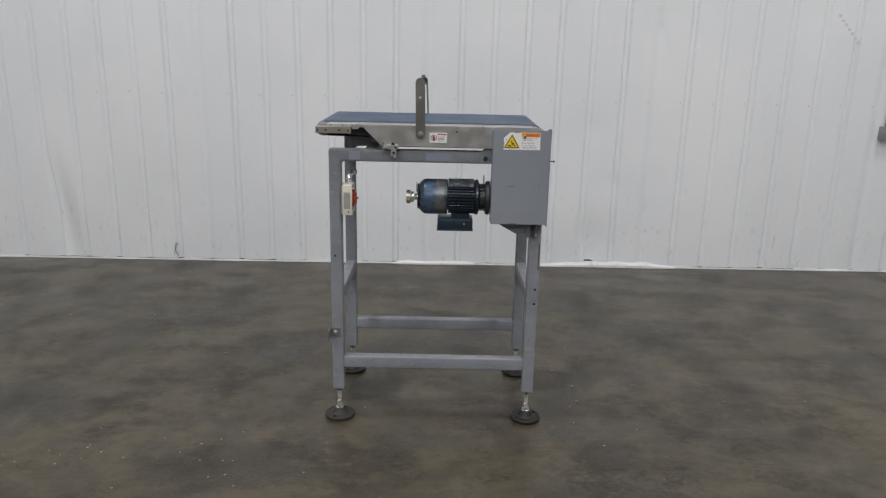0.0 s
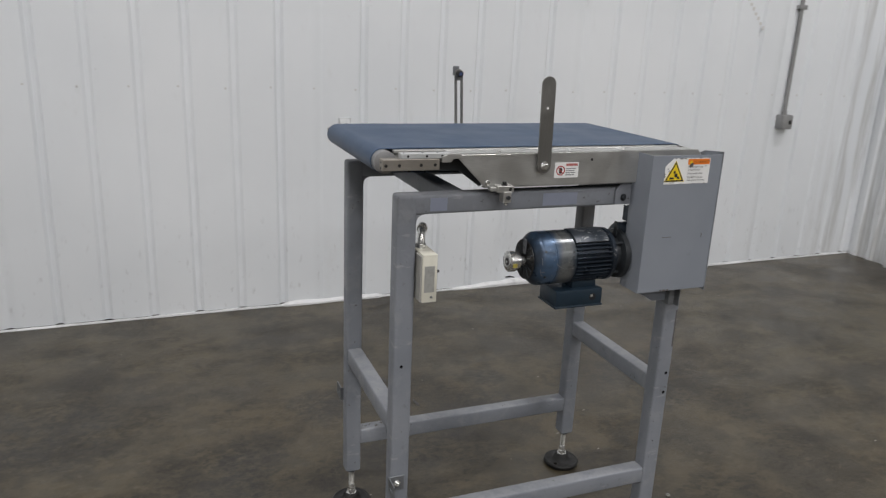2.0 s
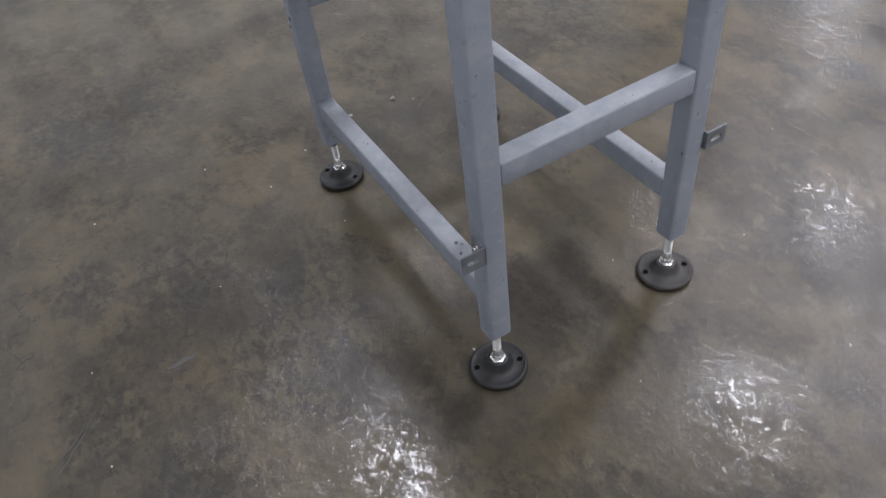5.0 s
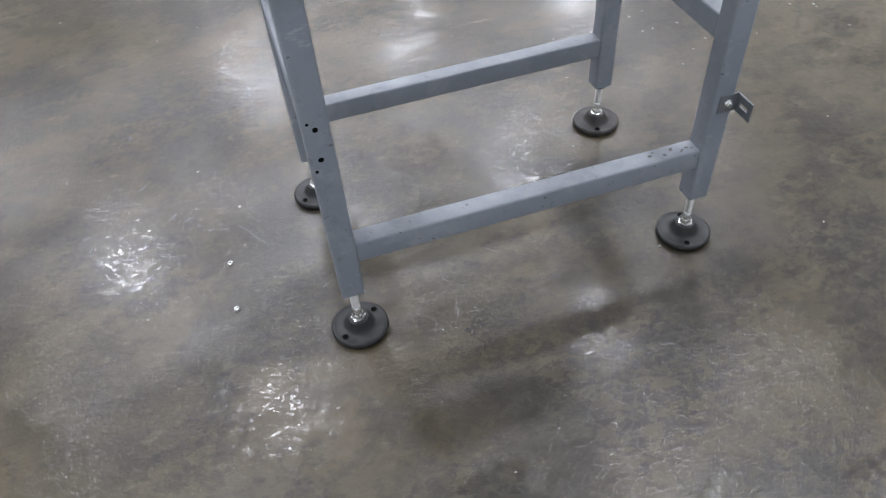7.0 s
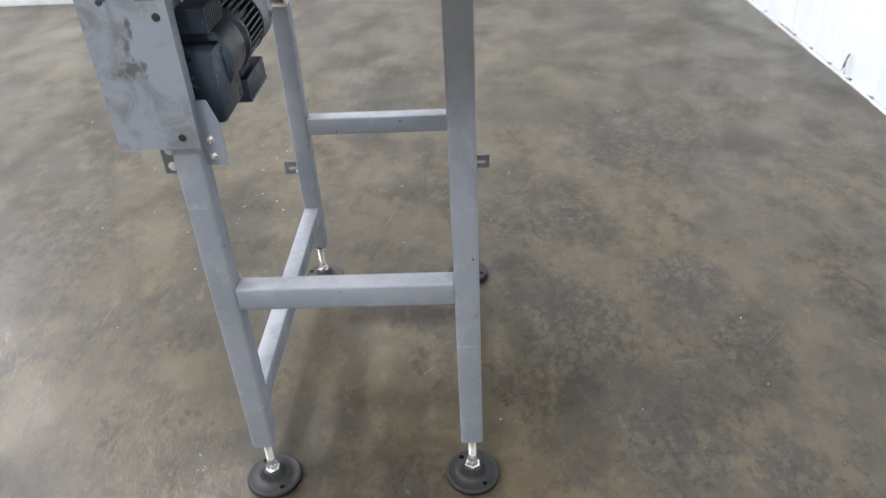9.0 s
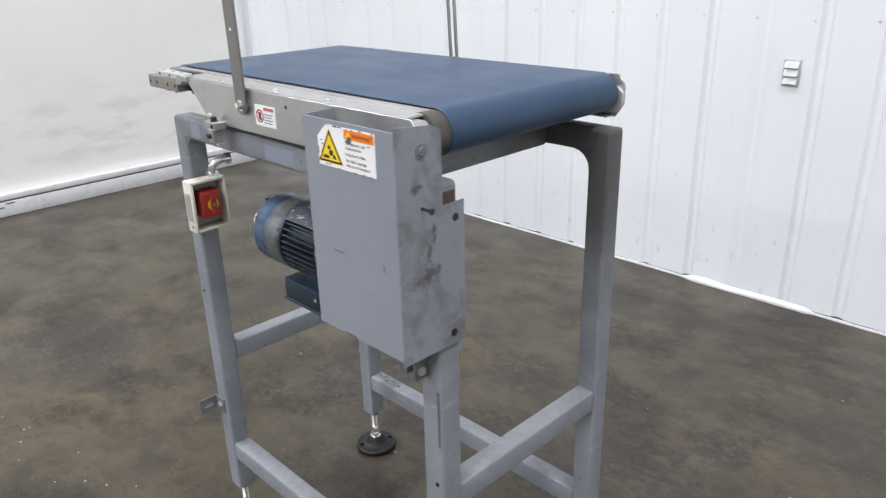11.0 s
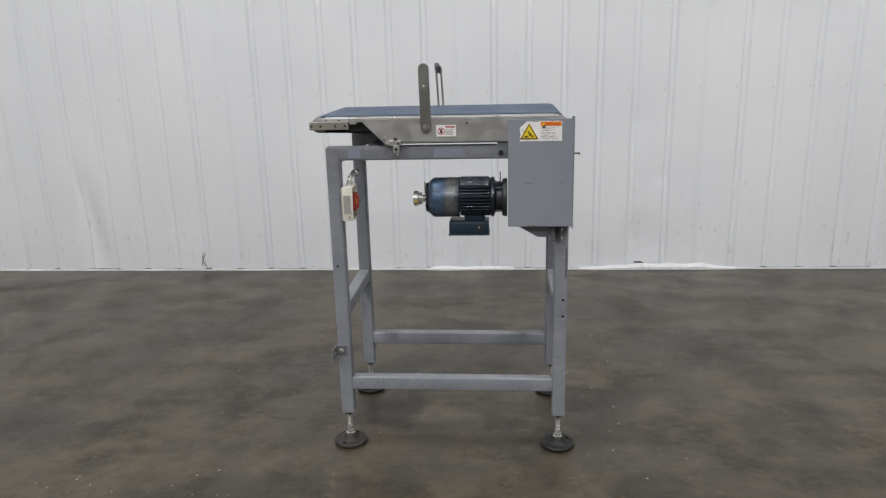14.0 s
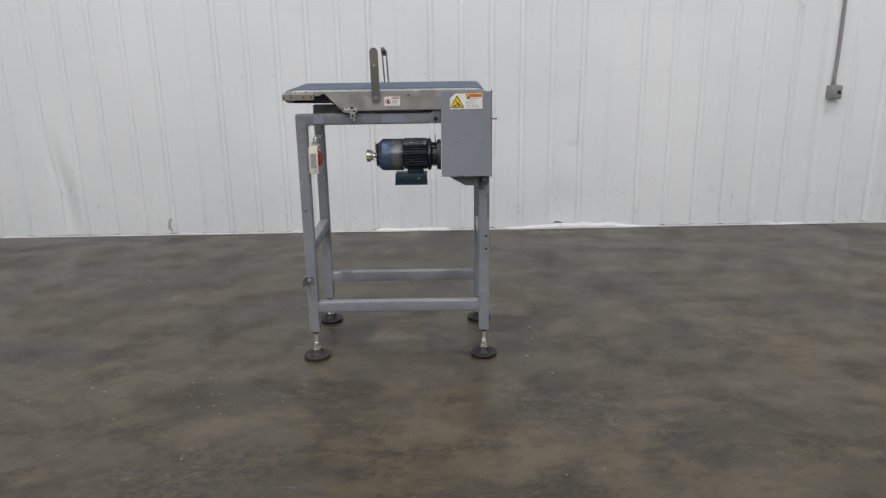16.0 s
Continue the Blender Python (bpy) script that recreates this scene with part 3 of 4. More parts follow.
corner_sheet(RIGHT_X, 1, 4.262)
corner_sheet(LEFT_X, -1, 4.425)
side_wall("wall_east", RIGHT_X, 1, 4.29, -1.2)
side_wall("wall_west", LEFT_X, -1, 4.45, -1.2)
# unseen hall shell, added to close the room and darkened to limit bounce
for name, dims in (("wall_south", (-15, 15, -16.2, -16)), ("wall_far_west", (-15.2, -15, -16, 4.8)), ("wall_far_east", (15, 15.2, -16, 4.8))):
    thing(name, box(*dims, 0, HALL_H), HALL, "plain grey hall wall, unseen and added", "wall", kind="structure")
thing("ceiling", box(-15.2, 15.2, -16.2, 4.85, HALL_H, HALL_H + 0.2), ROOF, "plain dark grey hall ceiling, unseen and added", "ceiling", kind="structure")

# lamp housings
for lx, ly, lw in LAMPS:
    bm = lathe([(0.0, 0.46), (0.02, 0.47), (0.10, 0.34), (0.14, 0.10), (0.22, 0.08)], (lx, ly, LAMP_Z + 0.012), (0, 0, 1), 28)
    bm = rod((lx, ly, LAMP_Z + 0.22), (lx, ly, HALL_H + 0.005), 0.012, 8, bm)
    thing("high_bay_lamp", bm, BOXGREY, "grey round high-bay lamp hung from the ceiling", "lamp", group="high-bay lamps")

# ---- things on the wall ----
# junction box with its conduit
jb = tagged(new("junction_box"), "grey metal switch box on the ribbed wall with a conduit above", "switch box")
jb.location = (2.806, WALL_Y + wall_skew(2.81), 0.908)
part("box_body", box(-0.046, 0.038, -0.052, 0.004, -0.043, 0.043, 0.006), BOXGREY, jb)
part("cover", box(-0.042, 0.034, -0.057, -0.051, -0.039, 0.039, 0.002), BOXGREY, jb)
part("knockout", disc((0.014, -0.0572, 0.0), (0, -1, 0), 0.013, 0.001, 20), BLACK, jb)
part("side_hole", disc((0.0382, -0.026, 0.0), (1, 0, 0), 0.014, 0.001, 20), BLACK, jb)
part("hub", rod((-0.012, -0.026, 0.041), (-0.012, -0.026, 0.066), 0.015, 14), BOXGREY, jb)
part("conduit", bent_tube([(-0.012, -0.026, 0.06), (-0.010, -0.024, 0.11), (-0.002, -0.014, 0.20), (0.0, -0.013, 0.3), (0.0, -0.013, 4.5)], 0.0115), BOXGREY, jb)
part("conduit_strap", box(-0.03, 0.03, -0.028, 0.003, 0.66, 0.685, 0.003), BOXGREY, jb)

# small louvred plate
pl = tagged(new("vent_plate"), "small grey louvred plate fixed to the ribbed wall", "plate")
pl.location = (0.037, WALL_Y + wall_skew(0.037), 0.888)
part("backplate", box(-0.030, 0.030, -0.006, 0.006, -0.047, 0.047, 0.002), ALU_WHITE, pl)
for i in range(3):
    part("slat", prism([(-0.006, -0.012), (-0.017, -0.010), (-0.006, 0.012)], "x", -0.024, 0.024), ALU_WHITE, pl).location.z = 0.028 - 0.028 * i

# hex screws across the sheet
SCREW = make_plain("painted_screw", (0.66, 0.66, 0.65), 0.5, 0.1)
screw_mesh = finish(bolt((0, 0, 0), (0, -1, 0), 0.0035, 0.004), "screw", SCREW)
for k in range(-12, 22):
    x = FIRST + PITCH * k - 0.040
    if LEFT_X + 0.05 < x < RIGHT_X - 0.05:
        s = new("screw", screw_mesh)
        s.parent = wall
        s.location = (x, WALL_Y + wall_bulge(x, 1.07) - 0.0005, 1.07 + 0.004 * math.sin(k * 2.3))

# scrape and curled wire at the wall foot
bm = bmesh.new()
for i in range(7):
    a = i / 7
    cx, cz = 2.40 + 0.155 * a, 1.61 - 0.18 * a
    box(cx, cx + 0.018, WALL_Y - 0.0012 + wall_bulge(cx, cz), WALL_Y + wall_bulge(cx, cz), cz - 0.014, cz + (0.002 if i % 2 else 0.006), bm=bm)
part("scrape", bm, make_plain("scraped_primer", (0.64, 0.635, 0.62), 0.6), wall)
bm = bent_tube([(-1.715, 4.538, 0.03), (-1.712, 4.541, 0.06), (-1.700, 4.538, 0.085), (-1.690, 4.542, 0.10), (-1.698, 4.546, 0.11), (-1.712, 4.546, 0.09), (-1.706, 4.542, 0.05), (-1.69, 4.542, 0.022)], 0.002, 6)
bmesh.ops.translate(bm, vec=(0.012, 0.0, 0.012), verts=bm.verts)
thing("wire_loop", bm, IRON, "bent dark wire loop at the wall foot", "wire")
pts = [(0.0, 0.010), (0.035, 0.013), (0.060, 0.004), (0.062, -0.001), (0.030, 0.004), (0.004, 0.003)]
bm = prism([(0.965 + x, 0.036 + z) for x, z in pts], "y", WALL_Y - 0.0015 + wall_bulge(1.0, 0.04), WALL_Y + 0.002 + wall_bulge(1.0, 0.04))
part("torn_edge", bm, IRON, wall)

# ---- the conveyor ----
XL, XR, YF, YB, HW = -0.350, 0.360, 2.500, 2.915, 0.021
ORIGIN = Vector((0.005, 2.7075, 0.0))
conveyor = tagged(new("belt_conveyor"), "short blue belt conveyor on a blue-grey tube stand", "conveyor")
conveyor.location = ORIGIN


def cpart(name, bm, material, parent=None, label="", smooth=True):
    """A part of the conveyor, given in world coordinates."""
    bmesh.ops.translate(bm, vec=-ORIGIN, verts=bm.verts)
    return part(name, bm, material, parent or conveyor, label, smooth)


def fillet(corner, u, v, r, axis, d0, d1, bm):
    """A weld fillet filling the inner corner between directions u and v."""
    pts = [corner]
    for i in range(7):
        a = math.pi / 2 * i / 6
        pts.append((corner[0] + u * (r - r * math.sin(a)), corner[1] + v * (r - r * math.cos(a))))
    return prism(pts, axis, d0, d1, bm=bm)


def rounded(x0, x1, y0, y1, r, seg=4):
    """The outline of a square tube with round corners."""
    pts = []
    for cx, cy, a0 in ((x1 - r, y1 - r, 0), (x0 + r, y1 - r, 90), (x0 + r, y0 + r, 180), (x1 - r, y0 + r, 270)):
        pts += [(cx + r * math.cos(radians(a0 + 90 * i / seg)), cy + r * math.sin(radians(a0 + 90 * i / seg))) for i in range(seg + 1)]
    return pts


# tube stand
for x in (XL, XR):
    for y in (YF, YB):
        bm = prism(rounded(x - HW - 0.0004, x + HW + 0.0004, y - HW - 0.0004, y + HW + 0.0004, 0.006), "z", 0.117, 1.0165)
        bmesh.ops.bevel(bm, geom=[e for e in bm.edges if all(v.co.z < 0.118 for v in e.verts)], offset=0.004, segments=2, affect="EDGES")
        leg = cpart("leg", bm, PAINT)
        # levelling foot
        worn = x < 0 and y < 2.7
        foot = cpart("foot_pad", lathe([(0, 0.050), (0.002, 0.0545), (0.006, 0.0560), (0.0115, 0.0560), (0.0145, 0.0535), (0.0150, 0.0510), (0.0140, 0.0490), (0.0150, 0.0330), (0.0170, 0.0290),
                                        (0.0230, 0.0250), (0.0320, 0.0215), (0.0350, 0.0195), (0.0360, 0.0160), (0.036, 0)], (x, y, 0), (0, 0, 1), 48),
                     RUBBER_WORN if worn else RUBBER, label="dusty black rubber levelling foot" if worn else "black rubber levelling foot")
        bm = rod((x, y, 0.034), (x, y, 0.125), 0.0066, 14)
        for i in range(15):
            lathe([(0, 0.0066), (0.0013, 0.0080), (0.0026, 0.0066)], (x, y, 0.066 + i * 0.0036), (0, 0, 1), 14, bm)
        cpart("stem", bm, ZINC, foot, "zinc-plated threaded stem")
        bm = lathe([(0, 0.0150), (0.0015, 0.0155), (0.003, 0.0125), (0.012, 0.0118), (0.014, 0.0100)], (x, y, 0.0355), (0, 0, 1), 6)
        lathe([(0, 0.0098), (0.016, 0.0088), (0.018, 0.0075)], (x, y, 0.048), (0, 0, 1), 16, bm)
        cpart("nut", bm, CHROME, foot)
        cpart("lock_nut", lathe([(0, 0.0122), (0.001, 0.013), (0.008, 0.013), (0.009, 0.012)], (x, y, 0.1085), (0, 0, 1), 6), IRON, foot)
        turn = 0.6 if x > 0 else 1.2
        for a in (turn, turn + math.pi):
            p = (x + 0.0415 * math.cos(a), y + 0.0415 * math.sin(a), 0.0138)
            cpart("bolt_hole", disc(p, (0, 0, 1), 0.0058, 0.0012, 16), HOLE, foot)
            cpart("hole_rim", ring_bead((p[0], p[1], 0.0146), 0.0068, 0.0011), RUBBER_WORN, foot)

for y, s in ((YF, 1), (YB, -1)):
    bm = box(XL - HW, XR + HW, y - HW, y + HW, 0.981, 1.023, 0.006, 3)
    fillet((XL + HW, 0.981), 1, -1, 0.018, "y", y - HW + 0.003, y + HW - 0.003, bm)
    fillet((XR - HW, 0.981), -1, -1, 0.018 if s > 0 else 0.034, "y", y - HW + 0.003, y + HW - 0.003, bm)
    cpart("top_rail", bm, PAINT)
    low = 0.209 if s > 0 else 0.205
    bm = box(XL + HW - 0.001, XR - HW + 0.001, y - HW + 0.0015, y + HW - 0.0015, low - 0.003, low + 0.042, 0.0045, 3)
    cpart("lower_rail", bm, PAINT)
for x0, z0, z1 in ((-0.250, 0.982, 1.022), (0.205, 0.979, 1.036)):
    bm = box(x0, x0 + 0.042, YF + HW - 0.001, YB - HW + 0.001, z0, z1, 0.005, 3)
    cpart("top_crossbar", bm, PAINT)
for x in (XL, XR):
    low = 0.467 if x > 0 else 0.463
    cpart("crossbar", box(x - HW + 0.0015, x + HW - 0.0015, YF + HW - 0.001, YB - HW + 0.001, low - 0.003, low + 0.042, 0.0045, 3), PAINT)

bm = bmesh.new()
rng = random.Random(4)
for i in range(11):
    x, y = XL + HW + 0.010 + 0.0085 * i * rng.uniform(0.8, 1.1), YB - rng.uniform(-0.006, 0.012)
    box(x, x + rng.uniform(0.003, 0.007), y, y + rng.uniform(0.002, 0.005), 0.2462, 0.2474, bm=bm)
cpart("chipped_paint", bm, SCUFF, label="dark chips in the rail's paint")

# rusty open end of the front rail
bm = box(XR + HW, XR + HW + 0.0012, YF - HW + 0.005, YF + HW - 0.005, 0.989, 1.010)
cpart("tube_end", bm, RUST, label="rusty open tube end")

# drilled holes in the legs
for p, d, r in (((XR + 0.008, YF - HW, 0.472), (0, -1, 0), 0.0042), ((XR + 0.008, YF - HW, 0.527), (0, -1, 0), 0.0042), ((XL - 0.004, YF - HW, 0.640), (0, -1, 0), 0.0036),
                ((0.362, YB + HW, 0.501), (0, 1, 0), 0.0046), ((0.363, YB + HW, 0.445), (0, 1, 0), 0.0046),
                ((0.372, YB + HW, 0.513), (0, 1, 0), 0.0026), ((0.373, YB + HW, 0.424), (0, 1, 0), 0.0030)):
    cpart("drilled_hole", disc(p, d, r, 0.0006, 14), HOLE)
cpart("paint_scar", box(XR + 0.013, XR + 0.018, YF - HW - 0.0006, YF - HW + 0.002, 0.60, 0.70, 0.0004, 1), SCUFF, label="dark paint scrape")

# slotted angle tabs low on the left legs
for y, s in ((YF - HW, -1), (YB + HW, 1)):
    bm = box(XL - 0.028, XL + 0.010, min(y, y + s * 0.003), max(y, y + s * 0.003), 0.330, 0.367, 0.0008, 1)
    x0 = XL - 0.028
    for z0, z1 in ((0.330, 0.344), (0.352, 0.367)):
        box(x0, x0 + 0.003, min(y, y + s * 0.044), max(y, y + s * 0.044), z0, z1, bm=bm)
    box(x0, x0 + 0.003, min(y, y + s * 0.012), max(y, y + s * 0.012), 0.344, 0.352, bm=bm)
    box(x0, x0 + 0.003, min(y + s * 0.034, y + s * 0.044), max(y + s * 0.034, y + s * 0.044), 0.344, 0.352, bm=bm)
    tab = cpart("slotted_tab", bm, BRACKET, label="small slotted steel angle tab")
    cpart("tab_bolt", bolt((XL - 0.008, y + s * 0.003, 0.349), (0, s, 0), 0.006, 0.007), CHROME, tab)

# lilac repaint patches and end plate on the front rail
for x0, x1 in ((-0.035, 0.052), (-0.300, -0.262)):
    cpart("paint_patch", box(x0, x1, YF - HW - 0.0005, YF - HW + 0.001, 0.988, 1.016), PATCH)
plate = cpart("rail_bracket", prism([(0.150, 0.984), (0.192, 0.984), (0.192, 1.040), (0.172, 1.040), (0.150, 1.018)], "y", YF - HW - 0.005, YF - HW - 0.001, 0.0006), PAINT)
cpart("bracket_bolt", bolt((0.172, YF - HW - 0.005, 1.000), (0, -1, 0), 0.0055, 0.006), IRON, plate)

# side plates of the belt bed: a bent sheet, front and back
BED0, BED1 = 2.462, 2.948


def side_plate(y, s):
    outline = [(-0.249, 1.108), (-0.249, 1.101), (-0.188, 1.040), (0.355, 1.036), (0.372, 1.060), (0.372, 1.092), (0.358, 1.110)]
    bm = prism(outline, "y", y, y + s * 0.003, 0.0006)
    box(-0.262, 0.345, min(y + s * 0.002, y + s * 0.044), max(y + s * 0.002, y + s * 0.044), 1.1075, 1.1105, bm=bm)
    box(-0.186, 0.35, min(y + s * 0.002, y + s * 0.018), max(y + s * 0.002, y + s * 0.018), 1.036, 1.0385, bm=bm)
    return cpart("side_plate", bm, STEEL, label="brushed stainless side plate with slanted end")


for y, s in ((BED0, 1), (BED1, -1)):
    sp = side_plate(y, s)
    # end block with adjusting screws
    a, b = sorted((y - s * 0.002, y + s * 0.022))
    blk = cpart("end_block", box(-0.411, -0.290, a, b, 1.078, 1.1015, 0.0012, 1), ALU_WORN, label="browned aluminium roller end block")
    for x in (-0.404, -0.376, -0.330, -0.300):
        cpart("screw_hole", disc((x, y - s * 0.002, 1.089), (0, -s, 0), 0.0034, 0.0005, 12), BLACK, blk)
    for z in (1.084, 1.096):
        cpart("screw_hole", disc((-0.411, y + s * 0.010, z - 0.001), (-1, 0, 0), 0.003, 0.0005, 12), BLACK, blk)
    for x in (-0.352, -0.318):
        cpart("set_screw", rod((x, y + s * 0.008, 1.074), (x, y + s * 0.008, 1.079), 0.003, 8), BLACK, blk)
    a, b = sorted((y - s * 0.001, y + s * 0.020))
    st = cpart("edge_strip", box(-0.372, -0.266, a, b, 1.1018, 1.1125, 0.001, 1), ALU_WHITE, label="pale aluminium edge strip")
    for x in (-0.358, -0.318, -0.285):
        cpart("screw_hole", disc((x, y - s * 0.001, 1.107), (0, -s, 0), 0.0026, 0.0005, 12), BLACK, st)
        cpart("screw_hole", disc((x - 0.006, y + s * 0.010, 1.1125), (0, 0, 1), 0.0026, 0.0005, 12), BLACK, st)
    a, b = sorted((y - s * 0.006, y + s * 0.014))
    cpart("clip", prism([(-0.286, 1.094), (-0.266, 1.094), (-0.262, 1.101), (-0.246, 1.101), (-0.246, 1.111), (-0.270, 1.112), (-0.286, 1.106)], "y", a, b, 0.0008), ALU)
    # thin wear strip along the belt's edge
    a, b = sorted((y + s * 0.044, y + s * 0.060))
    cpart("wear_strip", box(-0.372, 0.335, a, b, 1.106, 1.1118, 0.001, 1), ALU)
    # bearing plate at the drum end; the rear one is darkened for a shaded gap
    a, b = sorted((y + s * 0.004, y + s * 0.024))
    e = 0.0 if s > 0 else 0.022
    cpart("bearing_plate", prism([(0.305 - e, 1.050), (0.362 - e, 1.050), (0.376 - e, 1.062), (0.376 - e, 1.094), (0.362 - e, 1.106), (0.305 - e, 1.106)], "y", a, b, 0.001), ALU if s > 0 else IRON)
    for x in (-0.15, 0.02, 0.16):
        cpart("flange_screw", lathe([(0, 0.0045), (0.002, 0.004), (0.0025, 0)], (x, y + s * 0.016, 1.1105), (0, 0, 1), 12), CHROME, sp)
    cpart("screw_hole", disc((0.070, y, 1.092), (0, -s, 0), 0.003, 0.0006, 12), BLACK, sp)
    # dark sheet that stands in for the shaded gap under the slanted end
    a, b = sorted((y + s * 0.030, y + s * 0.034))
    cpart("gap_shade_sheet", prism([(-0.300, 1.070), (-0.300, 1.098), (-0.215, 1.098), (-0.165, 1.050), (-0.185, 1.034), (-0.235, 1.070)], "y", a, b, 0.0005), IRON)

# rear end of the back plate
cpart("rear_end_plate", prism([(0.322, 1.042), (0.366, 1.046), (0.374, 1.060), (0.374, 1.080), (0.364, 1.090), (0.322, 1.092)], "y", 2.936, 2.942, 0.001), ALU_WHITE, label="pale chamfered end plate")
cpart("adjusting_bolt", bolt((0.362, 2.942, 1.078), (0, 1, 0), 0.007, 0.013), CHROME)

# slider bed under the belt
cpart("slider_bed", box(-0.370, 0.325, 2.512, 2.940, 1.084, 1.104, 0.002, 1), STEEL)
cpart("bed_crossbar", box(-0.150, -0.110, 2.468, 2.940, 1.038, 1.066, 0.002, 1), IRON)

# rollers and the endless belt
cpart("nose_roller", lathe([(0, 0.015), (0.002, 0.0235), (0.424, 0.0235), (0.426, 0.015)], (-0.3920, 2.502, 1.0885), (0, 1, 0), 32), BOXGREY, label="grey nose roller")
cpart("drive_drum", lathe([(0, 0.024), (0.002, 0.031), (0.430, 0.031), (0.432, 0.024)], (0.338, 2.496, 1.0805), (0, 1, 0), 40), DRUM, label="worn steel drive drum")
RN, RD = 0.0255, 0.0335
loop = []
for i in range(13):
    a = math.pi / 2 + math.pi * i / 12
    loop.append((-0.3920 + RN * math.cos(a), 1.0885 + RN * math.sin(a)))
for i in range(17):
    a = -math.pi / 2 + math.pi * i / 16
    loop.append((0.338 + RD * math.cos(a), 1.0805 + RD * math.sin(a)))
bm = bmesh.new()
cross = []
ys = [2.526, 2.5275, 2.66, 2.79, 2.9245, 2.926]
for j, y in enumerate(ys):
    inset = 0.0012 if j in (0, len(ys) - 1) else 0.0
    ring = []
    for i, (x, z) in enumerate(loop):
        cx, cz = (-0.3920, 1.0885) if i < 13 else (0.338, 1.0805)
        d = Vector((x - cx, 0, z - cz)).normalized()
        ring.append(bm.verts.new(Vector((x, y, z)) - d * inset))
    cross.append(ring)
for a, b in zip(cross, cross[1:]):
    for i in range(len(loop)):
        j = (i + 1) % len(loop)
        bm.faces.new((a[i], a[j], b[j], b[i]))
cpart("belt", bm, BELT, label="smooth blue fabric conveyor belt")

# front stop arm and rear slotted sensor arm
pts = []
for i in range(13):
    a = math.pi * i / 12
    pts.append((-0.0555 + 0.016 * math.cos(a), 1.253 + 0.016 * math.sin(a)))
for i in range(13):
    a = math.pi + math.pi * i / 12
    pts.append((-0.0525 + 0.016 * math.cos(a), 1.082 + 0.016 * math.sin(a)))
arm = cpart("stop_arm", prism(pts, "y", 2.4535, 2.4575, 0.0006), ARM, label="dull steel upright arm with rounded ends")
cpart("arm_spacer", rod((-0.0525, 2.457, 1.082), (-0.0525, 2.463, 1.082), 0.010, 16), CHROME, arm)
cpart("arm_bolt", bolt((-0.0525, 2.4535, 1.082), (0, -1, 0), 0.0065, 0.008), CHROME, arm)
cpart("arm_hole", disc((-0.0555, 2.4535, 1.204), (0, -1, 0), 0.0028, 0.0005, 12), WHITE, arm)

ax, ay = -0.053, 2.953
bm = bmesh.new()
for s in (-1, 1):
    box(ax + s * 0.0085 - 0.0035, ax + s * 0.0085 + 0.0035, ay, ay + 0.004, 1.075, 1.235, 0.0006, 1, bm)
pts = [(ax - 0.012, 1.225), (ax + 0.012, 1.225)] + [(ax + 0.012 * math.cos(math.pi * i / 10), 1.243 + 0.012 * math.sin(math.pi * i / 10)) for i in range(11)]
prism(pts, "y", ay, ay + 0.004, 0.0005, bm)
box(ax - 0.012, ax + 0.012, ay, ay + 0.004, 1.055, 1.080, bm=bm)
for v in bm.verts:
    v.co.x += (1.243 - v.co.z) * 0.05
rear = cpart("slotted_arm", bm, ARM, label="slotted upright bar with a round sensor on top")
cpart("sensor", lathe([(0, 0.0085), (0.012, 0.0085), (0.014, 0.007)], (ax, ay, 1.243), (0, -1, 0), 20), BLACK, rear, "black round sensor")
cpart("sensor_lens", disc((ax, ay - 0.014, 1.243), (0, -1, 0), 0.0045, 0.0008, 14), make_plain("blue_grey_lens", (0.05, 0.07, 0.14), 0.2), rear)
cpart("reflector_tab", box(ax - 0.014, ax + 0.002, ay + 0.004, ay + 0.012, 1.238, 1.262, 0.001, 1), BRACKET, rear)

# clamp that carries the bed on the front rail
bm = box(-0.165, -0.128, 2.440, 2.4625, 1.030, 1.044, 0.001, 1)
box(-0.152, -0.134, 2.438, 2.460, 1.008, 1.032, 0.001, 1, bm)
box(-0.178, -0.160, 2.446, 2.462, 1.032, 1.040, 0.001, 1, bm)
clamp = cpart("clamp", bm, ALU, label="milled clamp block with bolts")
cpart("clamp_bolt", bolt((-0.146, 2.450, 1.044), (0, 0, 1), 0.005, 0.008), BLACK, clamp)
cpart("clamp_screw", rod((-0.143, 2.437, 1.020), (-0.143, 2.432, 1.020), 0.0045, 10), IRON, clamp)
cpart("clamp_screw", rod((-0.140, 2.450, 1.001), (-0.140, 2.450, 1.009), 0.004, 10), CHROME, clamp)
cpart("clamp_hole", disc((-0.1365, 2.4395, 1.037), (0, -1, 0), 0.004, 0.0006, 12), BLACK, clamp)
cpart("plate_screw", lathe([(0, 0.006), (0.003, 0.005), (0.004, 0)], (-0.180, 2.462, 1.048), (0, -1, 0), 14), CHROME)

# small hand hazard label on the front plate
lab = cpart("hand_label", box(-0.022, 0.037, 2.4610, 2.4622, 1.0535, 1.0870), WHITE, label="small white hazard sticker with red print")
bm = bmesh.new()
for i in range(24):
    a0, a1 = 2 * math.pi * i / 24, 2 * math.pi * (i + 1) / 24
    own = [(-0.0075 + r * math.cos(a), 1.0695 + r * math.sin(a)) for a, r in ((a0, 0.0085), (a0, 0.0108), (a1, 0.0108), (a1, 0.0085))]
    prism(own, "y", 2.4605, 2.4611, bm=bm)
prism([(-0.0150, 1.0760), (-0.0136, 1.0775), (0.0, 1.0630), (-0.0014, 1.0615)], "y", 2.4605, 2.4611, bm=bm)
cpart("prohibition_ring", bm, REDINK, lab)
